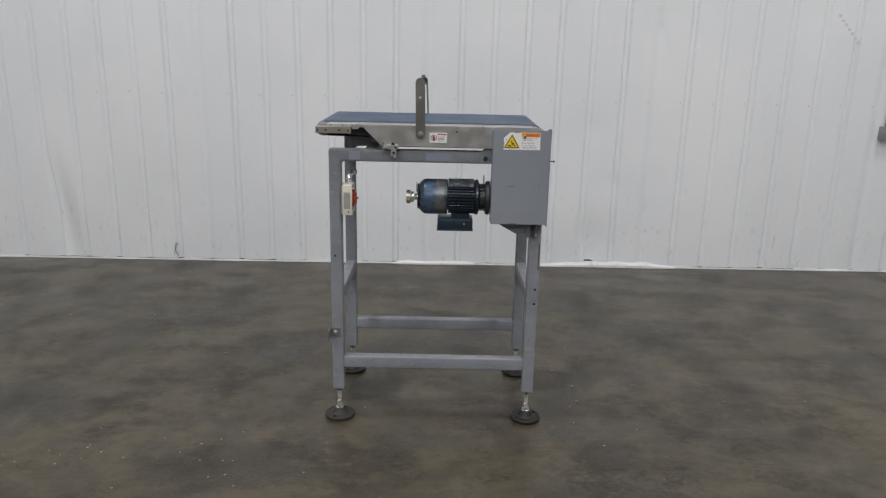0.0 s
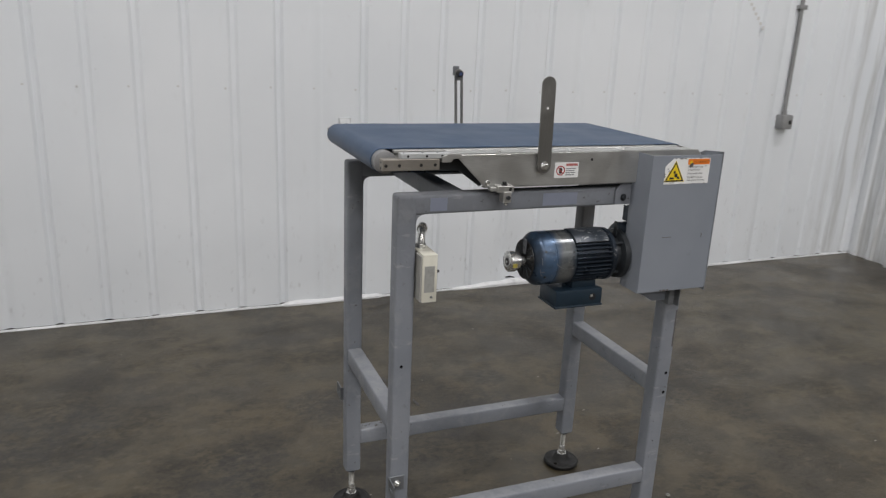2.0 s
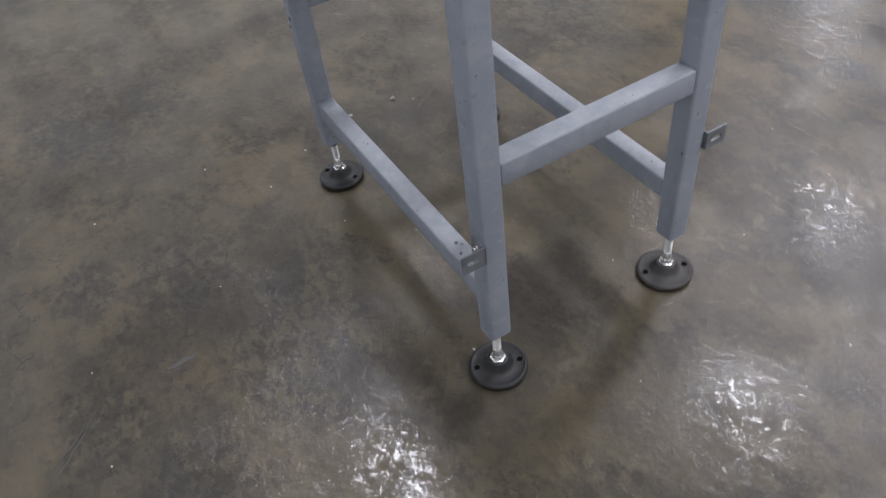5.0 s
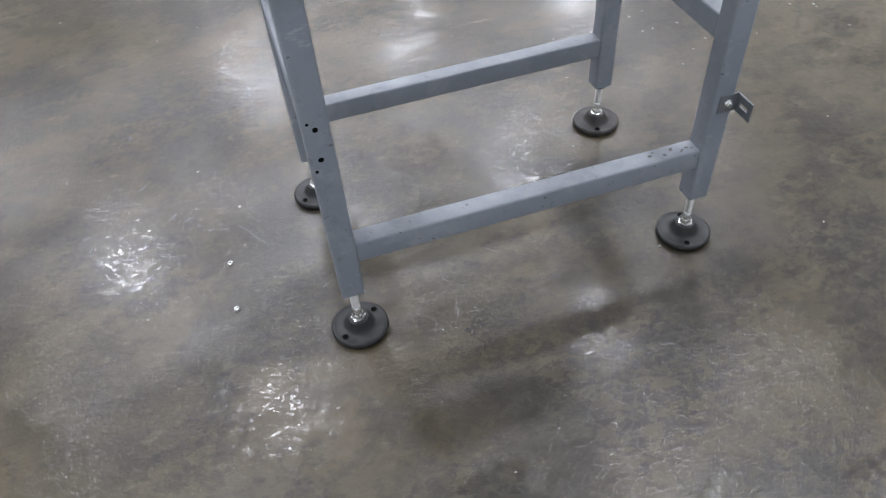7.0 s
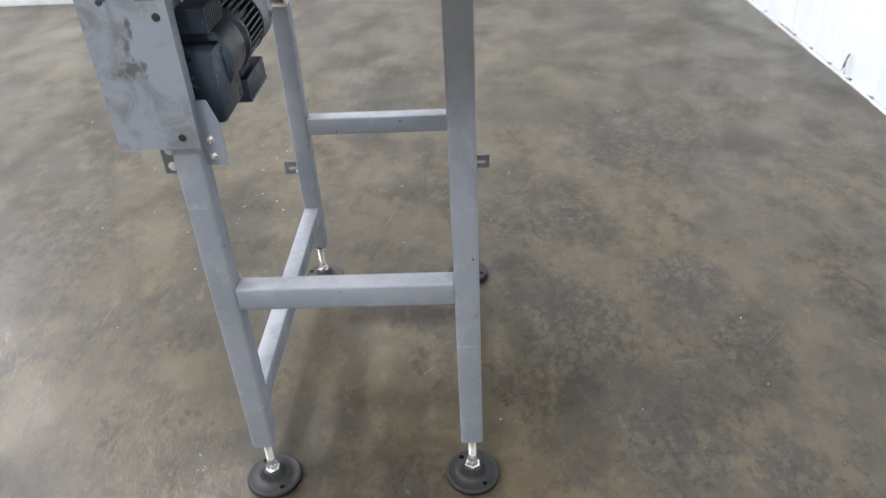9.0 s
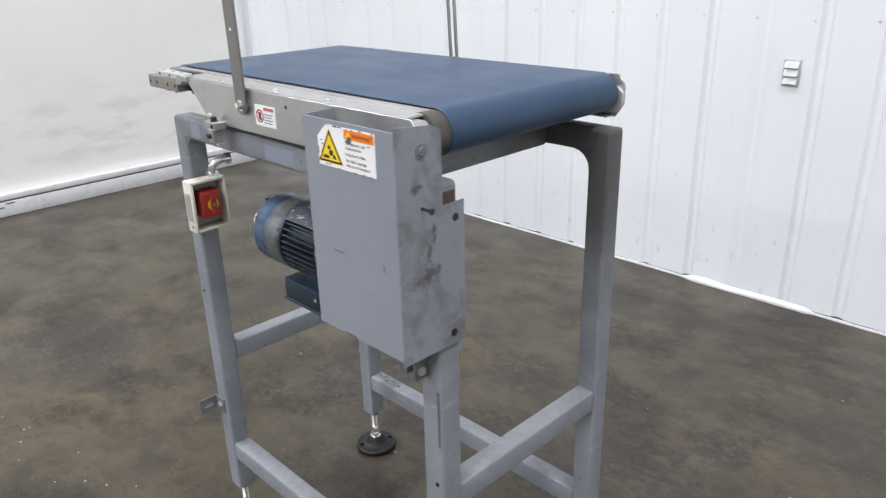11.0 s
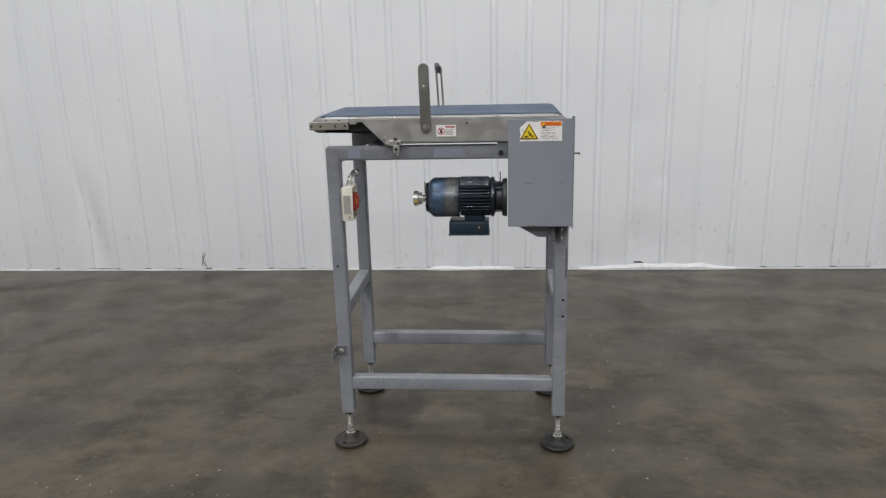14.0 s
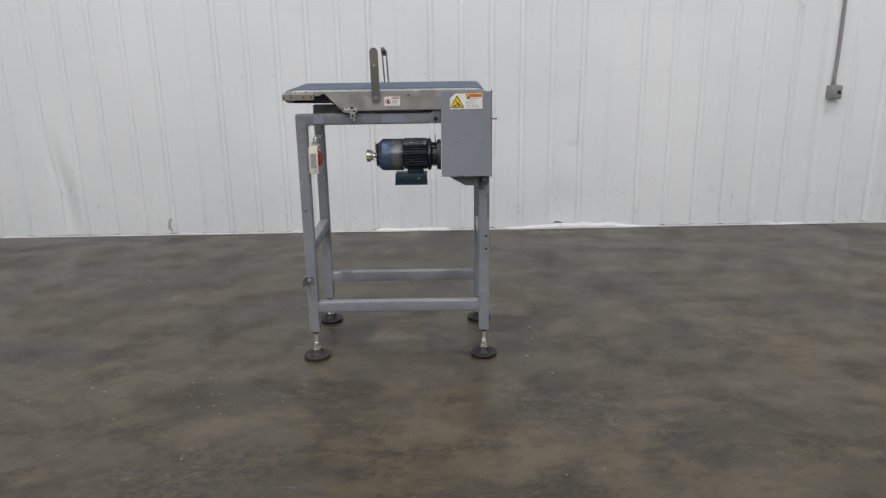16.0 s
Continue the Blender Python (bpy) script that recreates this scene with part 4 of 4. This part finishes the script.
cpart("hand_sign", prism([(-0.011, 1.063), (-0.004, 1.063), (-0.0035, 1.072), (-0.006, 1.076), (-0.009, 1.076), (-0.0115, 1.070)], "y", 2.4606, 2.4611), INK, lab)
cpart("print_bar", box(0.0055, 0.034, 2.4605, 2.4611, 1.0795, 1.0845), FADEDRED, lab)
for i in range(4):
    cpart("print_bar", box(0.0055, 0.030 - 0.003 * (i % 2), 2.4605, 2.4611, 1.0725 - 0.0045 * i, 1.0740 - 0.0045 * i), INKGREY, lab)

# ---- guard box over the drive ----
GX0, GX1, GY = 0.193, 0.384, 2.408
T = 0.002
guard = cpart("guard_box", box(GX0, GX1, GY, GY + T, 0.785, 1.106, 0.0006, 1), GUARD, label="grey sheet-metal drive guard open at the top")
cpart("guard_left_panel", box(GX0, GX0 + T, GY + T, 2.478, 0.785, 1.106), GUARD, guard)
right = [(GY + T - 0.0022, 0.778), (2.529, 0.778), (2.529, 0.994), (2.488, 0.994), (2.488, 1.098), (2.470, 1.106), (GY - 0.0002, 1.112)]
cpart("guard_right_panel", prism(right, "x", GX1 + 0.0005, GX1 + 0.0025), GUARD, guard)
cpart("guard_bottom_panel", box(GX0 + T, GX1, GY + T, 2.474, 0.785, 0.787), GUARD, guard)
cpart("mounting_plate", prism([(0.205, 0.784), (0.285, 0.738), (0.339, 0.738), (0.339, 0.784)], "y", 2.466, 2.472, 0.0006), GUARD, label="grey gusset plate under the guard")
cpart("leg_angle", box(0.322, 0.338, 2.452, 2.480, 0.728, 0.784, 0.001, 1), BRACKET)
bm = box(0.352, 0.356, 2.452, 2.479, 0.722, 0.776, 0.0006, 1)
ang = cpart("front_angle", bm, BRACKET, label="dark steel angle with bolts")
for z in (0.735, 0.762):
    cpart("angle_bolt", bolt((0.356, 2.466, z), (1, 0, 0), 0.005, 0.005), CHROME, ang)
gus = cpart("rear_gusset", prism([(2.521, 0.735), (2.553, 0.735), (2.553, 0.80), (2.540, 0.84), (2.521, 0.84)], "x", 0.352, 0.356, 0.0006), GUARD, label="grey gusset plate with bolts")
for z in (0.750, 0.778):
    cpart("gusset_bolt", bolt((0.356, 2.534, z), (1, 0, 0), 0.0045, 0.006), CHROME, gus)
for y, z, r in ((2.505, 0.796, 0.006), (2.512, 0.972, 0.006)):
    cpart("guard_hole", disc((GX1 + 0.0025, y, z), (1, 0, 0), r, 0.0006, 14), BLACK, guard)
cpart("guard_washer", bolt((GX1 + 0.0025, 2.452, 1.075), (1, 0, 0), 0.007, 0.003), BRACKET, guard)
cpart("long_screw", merge(rod((GX1 + 0.002, 2.450, 0.999), (GX1 + 0.020, 2.450, 0.999), 0.0022, 10), rod((GX1 + 0.020, 2.450, 0.999), (GX1 + 0.0225, 2.450, 0.999), 0.0045, 12)), IRON, guard, "long dark screw sticking out")
cpart("scratch", box(0.243, 0.268, GY - 0.0005, GY + 0.001, 0.9165, 0.9178), SCUFF, guard)
cpart("scratch", box(0.353, 0.3545, GY - 0.0005, GY + 0.001, 0.912, 0.922), SCUFF, guard)
bm = bmesh.new()
for x, w in ((0.262, 0.010), (0.274, 0.006), (0.255, 0.004)):
    box(x, x + w, GY - 0.0006, GY + 0.001, 0.7848, 0.789, bm=bm)
cpart("chipped_edge", bm, SCUFF, guard)

# big warning label
LX0, LX1, LZ0, LZ1 = 0.2275, 0.3495, 1.0415, 1.0995
FY = GY - 0.0009
pts = [(LX0, LZ0), (LX1, LZ0), (LX1, LZ1), (LX0 + 0.021, LZ1), (LX0, LZ1 - 0.018)]
lab = cpart("warning_label", prism(pts, "y", FY, GY + 0.0005), WHITE, label="white warning sticker with yellow triangle and orange header")
cx, cz = 0.2545, 1.0650
tri = [(cx - 0.026, cz - 0.0175), (cx + 0.026, cz - 0.0175), (cx, cz + 0.0275)]
rim = [(cx + (x - cx) * 1.07, cz + 0.0004 + (z - cz) * 1.07) for x, z in tri]
cpart("sign_rim", prism(rim, "y", FY - 0.0002, FY + 0.0002), YELLOW, lab)
cpart("sign_triangle", prism(tri, "y", FY - 0.0004, FY + 0.0002), INK, lab)
small = [(cx + (x - cx) * 0.80, cz - 0.0004 + (z - cz) * 0.80) for x, z in tri]
cpart("sign_field", prism(small, "y", FY - 0.0008, FY), YELLOW, lab)
bm = bmesh.new()
for gx, gz, r in ((cx + 0.003, cz - 0.0035, 0.0050), (cx - 0.0015, cz + 0.0035, 0.0034)):
    pts = [(gx + (r if i % 2 else r * 0.72) * math.cos(2 * math.pi * i / 16), gz + (r if i % 2 else r * 0.72) * math.sin(2 * math.pi * i / 16)) for i in range(16)]
    prism(pts, "y", FY - 0.0012, FY - 0.0004, bm=bm)
prism([(cx - 0.0145, cz - 0.0120), (cx - 0.001, cz - 0.0120), (cx - 0.003, cz - 0.0080), (cx - 0.013, cz - 0.0075)], "y", FY - 0.0012, FY - 0.0004, bm=bm)
prism([(cx + 0.006, cz - 0.0105), (cx + 0.0135, cz - 0.0120), (cx + 0.0115, cz - 0.0060), (cx + 0.0075, cz - 0.0060)], "y", FY - 0.0012, FY - 0.0004, bm=bm)
cpart("gear_sign", bm, INK, lab)
HX0 = 0.2875
cpart("header", box(HX0, LX1 - 0.0015, FY - 0.0004, FY + 0.0002, LZ1 - 0.0145, LZ1 - 0.0018), ORANGE, lab)
cpart("header_sign", prism([(HX0 + 0.004, LZ1 - 0.0125), (HX0 + 0.0135, LZ1 - 0.0125), (HX0 + 0.0088, LZ1 - 0.0040)], "y", FY - 0.0008, FY - 0.0002), YELLOW, lab)
cpart("worn_spot", prism([(HX0 + 0.010, LZ1 - 0.010), (HX0 + 0.015, LZ1 - 0.0115), (HX0 + 0.014, LZ1 - 0.0190), (HX0 + 0.006, LZ1 - 0.0215), (HX0 + 0.004, LZ1 - 0.0170)], "y", FY - 0.0010, FY - 0.0002), SCUFF, lab)


def writing(text, x, z, size, material, parent, y):
    """Flat letters on an upright face that looks towards -y."""
    cu = bpy.data.curves.new("print", "FONT")
    cu.body, cu.size, cu.extrude = text, size, 0.0
    tmp = bpy.data.objects.new("print", cu)
    scene.collection.objects.link(tmp)
    me = bpy.data.meshes.new_from_object(tmp.evaluated_get(bpy.context.evaluated_depsgraph_get()))
    bpy.data.objects.remove(tmp)
    me.transform(Matrix.Translation(Vector((x, y, z)) - ORIGIN) @ Matrix.Rotation(math.pi / 2, 4, "X"))
    me.materials.append(material)
    ob = new("print", me)
    ob.parent = parent
    return ob


writing("WARNING", HX0 + 0.0160, LZ1 - 0.0112, 0.0080, HEADINK, lab, FY - 0.0008)
for i, line in enumerate(("Moving parts can", "crush and cut.", "Keep hands clear.", "Do NOT operate", "with guard removed.")):
    writing(line, HX0 + 0.0015, LZ1 - 0.0215 - (0.0, 0.0065, 0.0150, 0.0235, 0.0300)[i], 0.0060, INK, lab, FY - 0.0006)

# chipped rim of the sticker
rng = random.Random(11)
bm = bmesh.new()
for _ in range(26):
    side = rng.random()
    if side < 0.5:
        x, z = rng.uniform(LX0 + 0.02, LX1), LZ1 - rng.uniform(0, 0.0012)
    elif side < 0.75:
        x, z = LX0 + rng.uniform(0, 0.0015), rng.uniform(LZ0, LZ1 - 0.02)
    else:
        x, z = rng.uniform(LX0, LX1), LZ0 + rng.uniform(0, 0.0012)
    r = rng.uniform(0.0006, 0.0018)
    prism([(x + r * rng.uniform(0.5, 1.6) * math.cos(1.05 * i), z + 0.7 * r * math.sin(1.05 * i)) for i in range(6)], "y", FY - 0.0006, FY + 0.0002, bm=bm)
for x, z in ((LX0 + 0.008, LZ0 + 0.035), (LX0 + 0.011, LZ0 + 0.030), (LX0 + 0.018, LZ0 + 0.003), (LX0 + 0.024, LZ0 + 0.0035), (LX1 - 0.012, LZ1 - 0.018), (LX1 - 0.005, LZ1 - 0.006)):
    prism([(x + 0.0022 * math.cos(1.05 * i), z + 0.0011 * math.sin(1.05 * i + 0.4)) for i in range(6)], "y", FY - 0.0006, FY + 0.0002, bm=bm)
tagged(cpart("chipped_rim", bm, SCUFF, lab), kind="stuff")

# ---- gear motor ----
MY, MZ = 2.500, 0.860
R = 0.062
motor = cpart("gear_motor", lathe([(0, 0.020), (0.0, 0.042), (0.002, 0.047), (0.014, R - 0.004), (0.018, R - 0.001), (0.022, R), (0.048, R), (0.0485, R - 0.0007), (0.0495, R - 0.0007), (0.050, R), (0.0985, R), (0.100, R - 0.0015), (0.100, R - 0.012)], (-0.056, MY, MZ), (1, 0, 0), 48), MOTOR, label="scuffed dark blue electric gear motor")
cpart("fan_grille", lathe([(0, 0.015), (0.002, 0.015), (0.002, 0.046), (0, 0.046)], (-0.0595, MY, MZ), (1, 0, 0), 40), BLACK, motor)
for i in range(14):
    a = 2 * math.pi * i / 14
    c, s = math.cos(a), math.sin(a)
    bm = rod((-0.0605, MY + 0.018 * c, MZ + 0.018 * s), (-0.0605, MY + 0.044 * c, MZ + 0.044 * s), 0.0018, 6)
    cpart("grille_bar", bm, IRON, motor)
cpart("stator", rod((0.042, MY, MZ), (0.145, MY, MZ), R - 0.014, 40), MOTOR, motor)
for i in range(36):
    a = 2 * math.pi * i / 36
    if -2.05 < math.atan2(math.sin(a), math.cos(a)) < -1.05:
        continue
    own = box(0.047, 0.138, -0.0016, 0.0016, R - 0.018, R - 0.001, 0.0008, 1)
    bmesh.ops.transform(own, matrix=Matrix.Translation((0, MY, MZ)) @ Matrix.Rotation(a - math.pi / 2, 4, "X"), verts=own.verts)
    cpart("cooling_fin", own, FINS, motor)
cpart("end_shield", lathe([(0, R - 0.006), (0.004, R), (0.012, R), (0.016, R - 0.010), (0.020, R - 0.018)], (0.138, MY, MZ), (1, 0, 0), 40), MOTOR, motor)
for a in (0.6, 2.2, 3.9, 5.4):
    cpart("shield_bolt", bolt((0.138, MY + 0.052 * math.cos(a), MZ + 0.052 * math.sin(a)), (-1, 0, 0), 0.0045, 0.005), IRON, motor)
cpart("neck", rod((0.156, MY, MZ), (0.176, MY, MZ), 0.042, 32), IRON, motor)
cpart("drive_flange", lathe([(0, 0.050), (0.003, 0.058), (0.014, 0.060), (0.0165, 0.058)], (0.1745, MY, MZ - 0.002), (1, 0, 0), 40), IRON, motor)
for a in (0.9, 2.4, 4.0, 5.4):
    cpart("flange_bolt", rod((0.150, MY + 0.050 * math.cos(a), MZ + 0.050 * math.sin(a)), (0.178, MY + 0.050 * math.cos(a), MZ + 0.050 * math.sin(a)), 0.0035, 8), IRON, motor)
cpart("lifting_lug", box(0.168, 0.171, MY - 0.020, MY - 0.008, 0.905, 0.940, 0.0006, 1), IRON, motor)
cpart("fin_cover", prism([(2.500 + (R + 0.002) * math.cos(1.35 + 0.17 * i), MZ + (R + 0.002) * math.sin(1.35 + 0.17 * i)) for i in range(7)]
      + [(2.500 + (R - 0.012) * math.cos(1.35 + 0.17 * i), MZ + (R - 0.012) * math.sin(1.35 + 0.17 * i)) for i in range(6, -1, -1)], "x", 0.046, 0.134, 0.0006), SCRAPED, motor, "scraped flat cover over the fins")


def on_cowl(x, a, r=R + 0.0002):
    """A place on the motor's shell, at an angle from the front."""
    return Vector((x, MY - r * math.cos(a), MZ + r * math.sin(a)))


# scratches through the paint of the shell
for path in (((-0.010, 0.06), (0.000, -0.08), (0.012, -0.16), (0.022, -0.18), (0.036, -0.15)), ((-0.050, -0.10), (-0.047, -0.30), (-0.040, -0.42)), ((-0.044, -0.22), (-0.036, -0.24)),
             ((-0.046, 0.30), (-0.045, 0.05)), ((-0.022, 0.62), (-0.021, 0.30)), ((0.020, 0.10), (0.028, 0.04))):
    bm = bmesh.new()
    for (x0, a0), (x1, a1) in zip(path, path[1:]):
        w = Vector((x1 - x0, 0, R * (a1 - a0))).normalized()
        dx, da = -w.z * 0.0005, w.x * 0.0005 / R
        vs = [bm.verts.new(on_cowl(x, a)) for x, a in ((x0 - dx, a0 - da), (x1 - dx, a1 - da), (x1 + dx, a1 + da), (x0 + dx, a0 + da))]
        bm.faces.new(vs)
    cpart("paint_scratch", bm, SCRATCH, motor)
# gear housing behind the guard
bm = lathe([(0, 0.054), (0.004, 0.060), (0.080, 0.060), (0.088, 0.050)], (0.196, MY + 0.008, MZ + 0.010), (1, 0, 0), 36)
box(0.215, 0.330, MY + 0.000, MY + 0.056, 0.790, 0.905, 0.008, 2, bm)
gear = cpart("gear_housing", bm, MOTOR, motor)
for i in range(9):
    cpart("housing_fin", box(0.232 + 0.0095 * i, 0.236 + 0.0095 * i, MY + 0.008, MY + 0.052, 0.925, 0.962, 0.0008, 1), MOTOR, motor)
# terminal box slung below
cpart("terminal_neck", box(0.058, 0.122, 2.474, 2.528, 0.780, 0.812, 0.003, 2), BOXBLUE, motor)
tb = cpart("terminal_box", box(0.010, 0.134, 2.460, 2.540, 0.748, 0.788, 0.004, 2), BOXBLUE, motor)
cpart("cable_entry", disc((0.107, 2.460, 0.768), (0, -1, 0), 0.0085, 0.001, 18), BLACK, motor)
cpart("cable_entry_glint", disc((0.104, 2.459, 0.771), (0, -1, 0), 0.0035, 0.0008, 12), CHROME, motor)
cpart("box_lid", box(0.008, 0.136, 2.458, 2.542, 0.745, 0.750, 0.0015, 1), BOXBLUE, motor)
# shaft cap
cap = lathe([(0.001, 0.009), (0, 0.010), (0, 0.0205), (0.002, 0.0235), (0.016, 0.0235), (0.0175, 0.0185), (0.027, 0.0185)], (-0.102, MY, MZ - 0.003), (1, 0, 0), 32)
cpart("shaft_cap", cap, CHROME, motor, "nickel shaft cap with a painted yellow reflection")
cpart("shaft_neck", rod((-0.074, MY, MZ - 0.003), (-0.058, MY, MZ - 0.003), 0.011, 20), CHROME, motor)
cpart("cap_recess", disc((-0.1022, MY, MZ - 0.003), (-1, 0, 0), 0.0085, 0.0006, 16), BLACK, motor)
cpart("cap_socket", disc((-0.1027, MY, MZ - 0.003), (-1, 0, 0), 0.0035, 0.0006, 6), CHROME, motor)
# a yellowish reflection on the cap, painted as a small plate
cpart("yellow_glint", box(-0.098, -0.088, 2.4755, 2.4775, 0.849, 0.858), GLINT, motor)
cpart("cap_screw", rod((-0.086, MY - 0.004, MZ - 0.020), (-0.086, MY - 0.004, MZ - 0.012), 0.004, 10), CHROME, motor)
bm = bmesh.new()
for y0, y1, z0, z1 in ((-0.010, 0.000, 0.016, 0.019), (-0.010, 0.000, 0.030, 0.034), (-0.010, 0.000, 0.046, 0.050), (-0.010, -0.0075, 0.019, 0.046), (-0.0025, 0.000, 0.019, 0.046)):
    box(-0.066, -0.063, MY + y0 - 0.004, MY + y1 - 0.004, MZ + z0, MZ + z1, bm=bm)
cpart("hanging_link", bm, BRACKET, motor, "flat steel link behind the cap")
for x, a in ((-0.034, 2.62), (-0.034, 3.6), (0.036, 2.7)):
    p = (x, MY + (R - 0.0005) * math.cos(a), MZ + (R - 0.0005) * math.sin(a))
    cpart("cowl_screw", disc(p, (0, math.cos(a), math.sin(a)), 0.0032, 0.0012, 12), IRON, motor)

# ---- isolator switch on the front left leg ----
SX0, SX1, SY0, SY1, SZ0, SZ1 = -0.3245, -0.2880, 2.453, 2.530, 0.795, 0.901
bm = bmesh.new()
for y0, y1, z0, z1 in ((SY0, SY0 + 0.006, SZ0, SZ1), (SY1 - 0.006, SY1, SZ0, SZ1), (SY0, SY1, SZ0, SZ0 + 0.006), (SY0, SY1, SZ1 - 0.006, SZ1)):
    box(SX0 + 0.003, SX1, y0, y1, z0, z1, 0.0018, 2, bm)
sw = cpart("switch_box", bm, CREAM, label="cream isolator switch box with a red handle")
# the plate's grey also carries the shade on this side of the box
cpart("back_plate", box(SX0 - 0.001, SX0 + 0.0035, SY0 + 0.002, SY1 - 0.001, SZ0 + 0.001, SZ1 - 0.003, 0.001, 1), SHADOWGREY, sw, "back plate, its grey carrying the side's shade")
cpart("box_screw", lathe([(0, 0.003), (0.0015, 0.0026)], (SX0 + 0.024, SY0, SZ0 + 0.012), (0, -1, 0), 10), BRACKET, sw)
cpart("name_tag", box(SX0 + 0.0075, SX1 - 0.0065, SY0 - 0.0006, SY0 + 0.001, 0.818, 0.876), GREYTAG, sw, "grey rating tag")
cpart("red_block", box(SX0 + 0.008, SX1 + 0.006, SY0 + 0.018, SY1 - 0.018, 0.823, 0.877, 0.003, 2), RED, sw, "red switch handle plate")
cpart("yellow_disc", disc((SX1 + 0.006, 2.493, 0.850), (1, 0, 0), 0.012, 0.001, 18), YELLOW, sw)
cpart("switch_spindle", rod((SX1 + 0.006, 2.493, 0.850), (SX1 + 0.019, 2.493, 0.850), 0.003, 10), BRACKET, sw)
cpart("switch_lever", box(SX1 + 0.006, SX1 + 0.012, 2.487, 2.499, 0.830, 0.869, 0.0015, 1), RED, sw)
el = cpart("conduit_elbow", bent_tube([(-0.306, 2.512, 0.899), (-0.306, 2.512, 0.911), (-0.305, 2.514, 0.921), (-0.302, 2.521, 0.929), (-0.298, 2.530, 0.933), (-0.294, 2.540, 0.934)], 0.0085, 16), CHROME, label="chrome conduit elbow")
cpart("elbow_nut", lathe([(0, 0.0125), (0.009, 0.0125)], (-0.306, 2.512, 0.9005), (0, 0, 1), 6), CHROME, el)
cpart("elbow_ring", lathe([(0, 0.0115), (0.012, 0.0120)], (-0.295, 2.537, 0.934), (0.37, 0.93, 0.03), 20), CHROME, el)
cpart("elbow_mouth", disc((-0.2904, 2.549, 0.9345), (0.37, 0.93, 0.03), 0.0085, 0.0006, 16), BLACK, el)

# ---- marks and loose bits on the floor ----
def floor_mark(x0, y0, x1, y1, width, material, seed, name):
    """A ragged thin streak in the slab from one place to another."""
    r = random.Random(seed)
    a, b = Vector((x0, y0, 0)), Vector((x1, y1, 0))
    side = Vector((y0 - y1, x1 - x0, 0)).normalized()
    n = max(3, int((b - a).length / 0.012))
    left, right = [], []
    for i in range(n + 1):
        u = i / n
        p = a.lerp(b, u) + side * r.uniform(-0.4, 0.4) * width * 1.5
        w = width * (0.15 + math.sin(math.pi * u) ** 0.6 * r.uniform(0.35, 0.7))
        left.append(p + side * w)
        right.append(p - side * w)
    bm = prism([(v.x, v.y) for v in left + right[::-1]], "z", 0.0001, 0.0005)
    ob = part(name, bm, material, floor)
    return ob


SCUFFED = make_plain("pale_scuffed_concrete", (0.088, 0.080, 0.065), 0.6, 0, 0.4, 60)
for i, m in enumerate(((-0.597, 2.647, -0.708, 2.677), (-0.147, 1.917, -0.278, 1.915), (0.186, 1.61, -0.012, 1.635), (0.03, 2.83, 0.06, 2.80))):
    floor_mark(*m, 0.0022, SCUFFED, 20 + i, "scratch")
for i, m in enumerate(((-0.078, 3.732, 0.010, 3.619), (0.015, 3.617, -0.157, 3.772), (0.554, 2.531, 0.502, 2.615))):
    floor_mark(*m, 0.0028, CONCRETE_CHIP, 40 + i, "crack")
for i, m in enumerate(((-0.319, 1.553, -0.170, 1.516), (0.040, 3.405, 0.029, 3.465))):
    floor_mark(*m, 0.010, CONCRETE_CHIP, 60 + i, "stain")
rng = random.Random(8)
for x, y in ((0.695, 2.448), (0.638, 2.499), (0.614, 2.524), (0.878, 2.494), (0.758, 2.317), (0.703, 2.066), (0.783, 2.100), (0.402, 2.782), (0.660, 2.470)):
    a, w = rng.uniform(0, 3.1), rng.uniform(0.006, 0.013)
    floor_mark(x - w * math.cos(a), y - w * math.sin(a), x + w * math.cos(a), y + w * math.sin(a), 0.005, CONCRETE_CHIP, rng.random(), "chip")
for x, y, a in ((0.586, 2.648, 0.4), (0.588, 2.781, 1.3)):
    bm = lathe([(0.0015, 0.0030), (0, 0.0058), (0.001, 0.0064), (0.004, 0.0064), (0.005, 0.0055), (0.005, 0.0032), (0.001, 0.0030)], (x, y, 0.0), (0, 0, 1), 6)
    bmesh.ops.rotate(bm, cent=(x, y, 0), matrix=Matrix.Rotation(a, 3, "Z"), verts=bm.verts)
    thing("loose_nut", bm, ZINC, "small shiny hex nut lying on the concrete", "nut", group="loose nuts")
rng = random.Random(5)
bm = bmesh.new()
spots = [(-0.286, 2.931), (0.549, 2.602), (0.442, 3.079), (0.526, 2.947), (-0.765, 1.853), (-0.526, 2.718), (0.622, 3.198), (-0.261, 2.561), (-0.123, 3.618), (-1.131, 2.238), (-1.18, 2.156), (-0.684, 2.354), (-1.173, 2.932), (0.689, 1.624), (0.625, 2.306), (0.774, 2.429), (0.543, 2.472), (-1.19, 2.227), (-0.667, 2.161), (-1.083, 1.746), (-1.13, 2.20), (-1.25, 2.12), (-0.95, 2.30)]
spots += [(rng.uniform(-2.4, 2.4), rng.uniform(1.2, 4.3)) for _ in range(45)] + [(rng.gauss(-1.1, 0.35), rng.gauss(2.1, 0.25)) for _ in range(26)]
for x, y in spots:
    r = rng.uniform(0.0010, 0.0028)
    own = bmesh.new()
    bmesh.ops.create_icosphere(own, subdivisions=1, radius=r, matrix=Matrix.Translation((x, y, r * 0.4)) @ Matrix.Diagonal((rng.uniform(0.8, 2.2), 1, 0.5, 1)))
    merge(bm, own)
thing("floor_grit", bm, GRIT, "scattered pale grit on the concrete floor", "grit", kind="stuff")
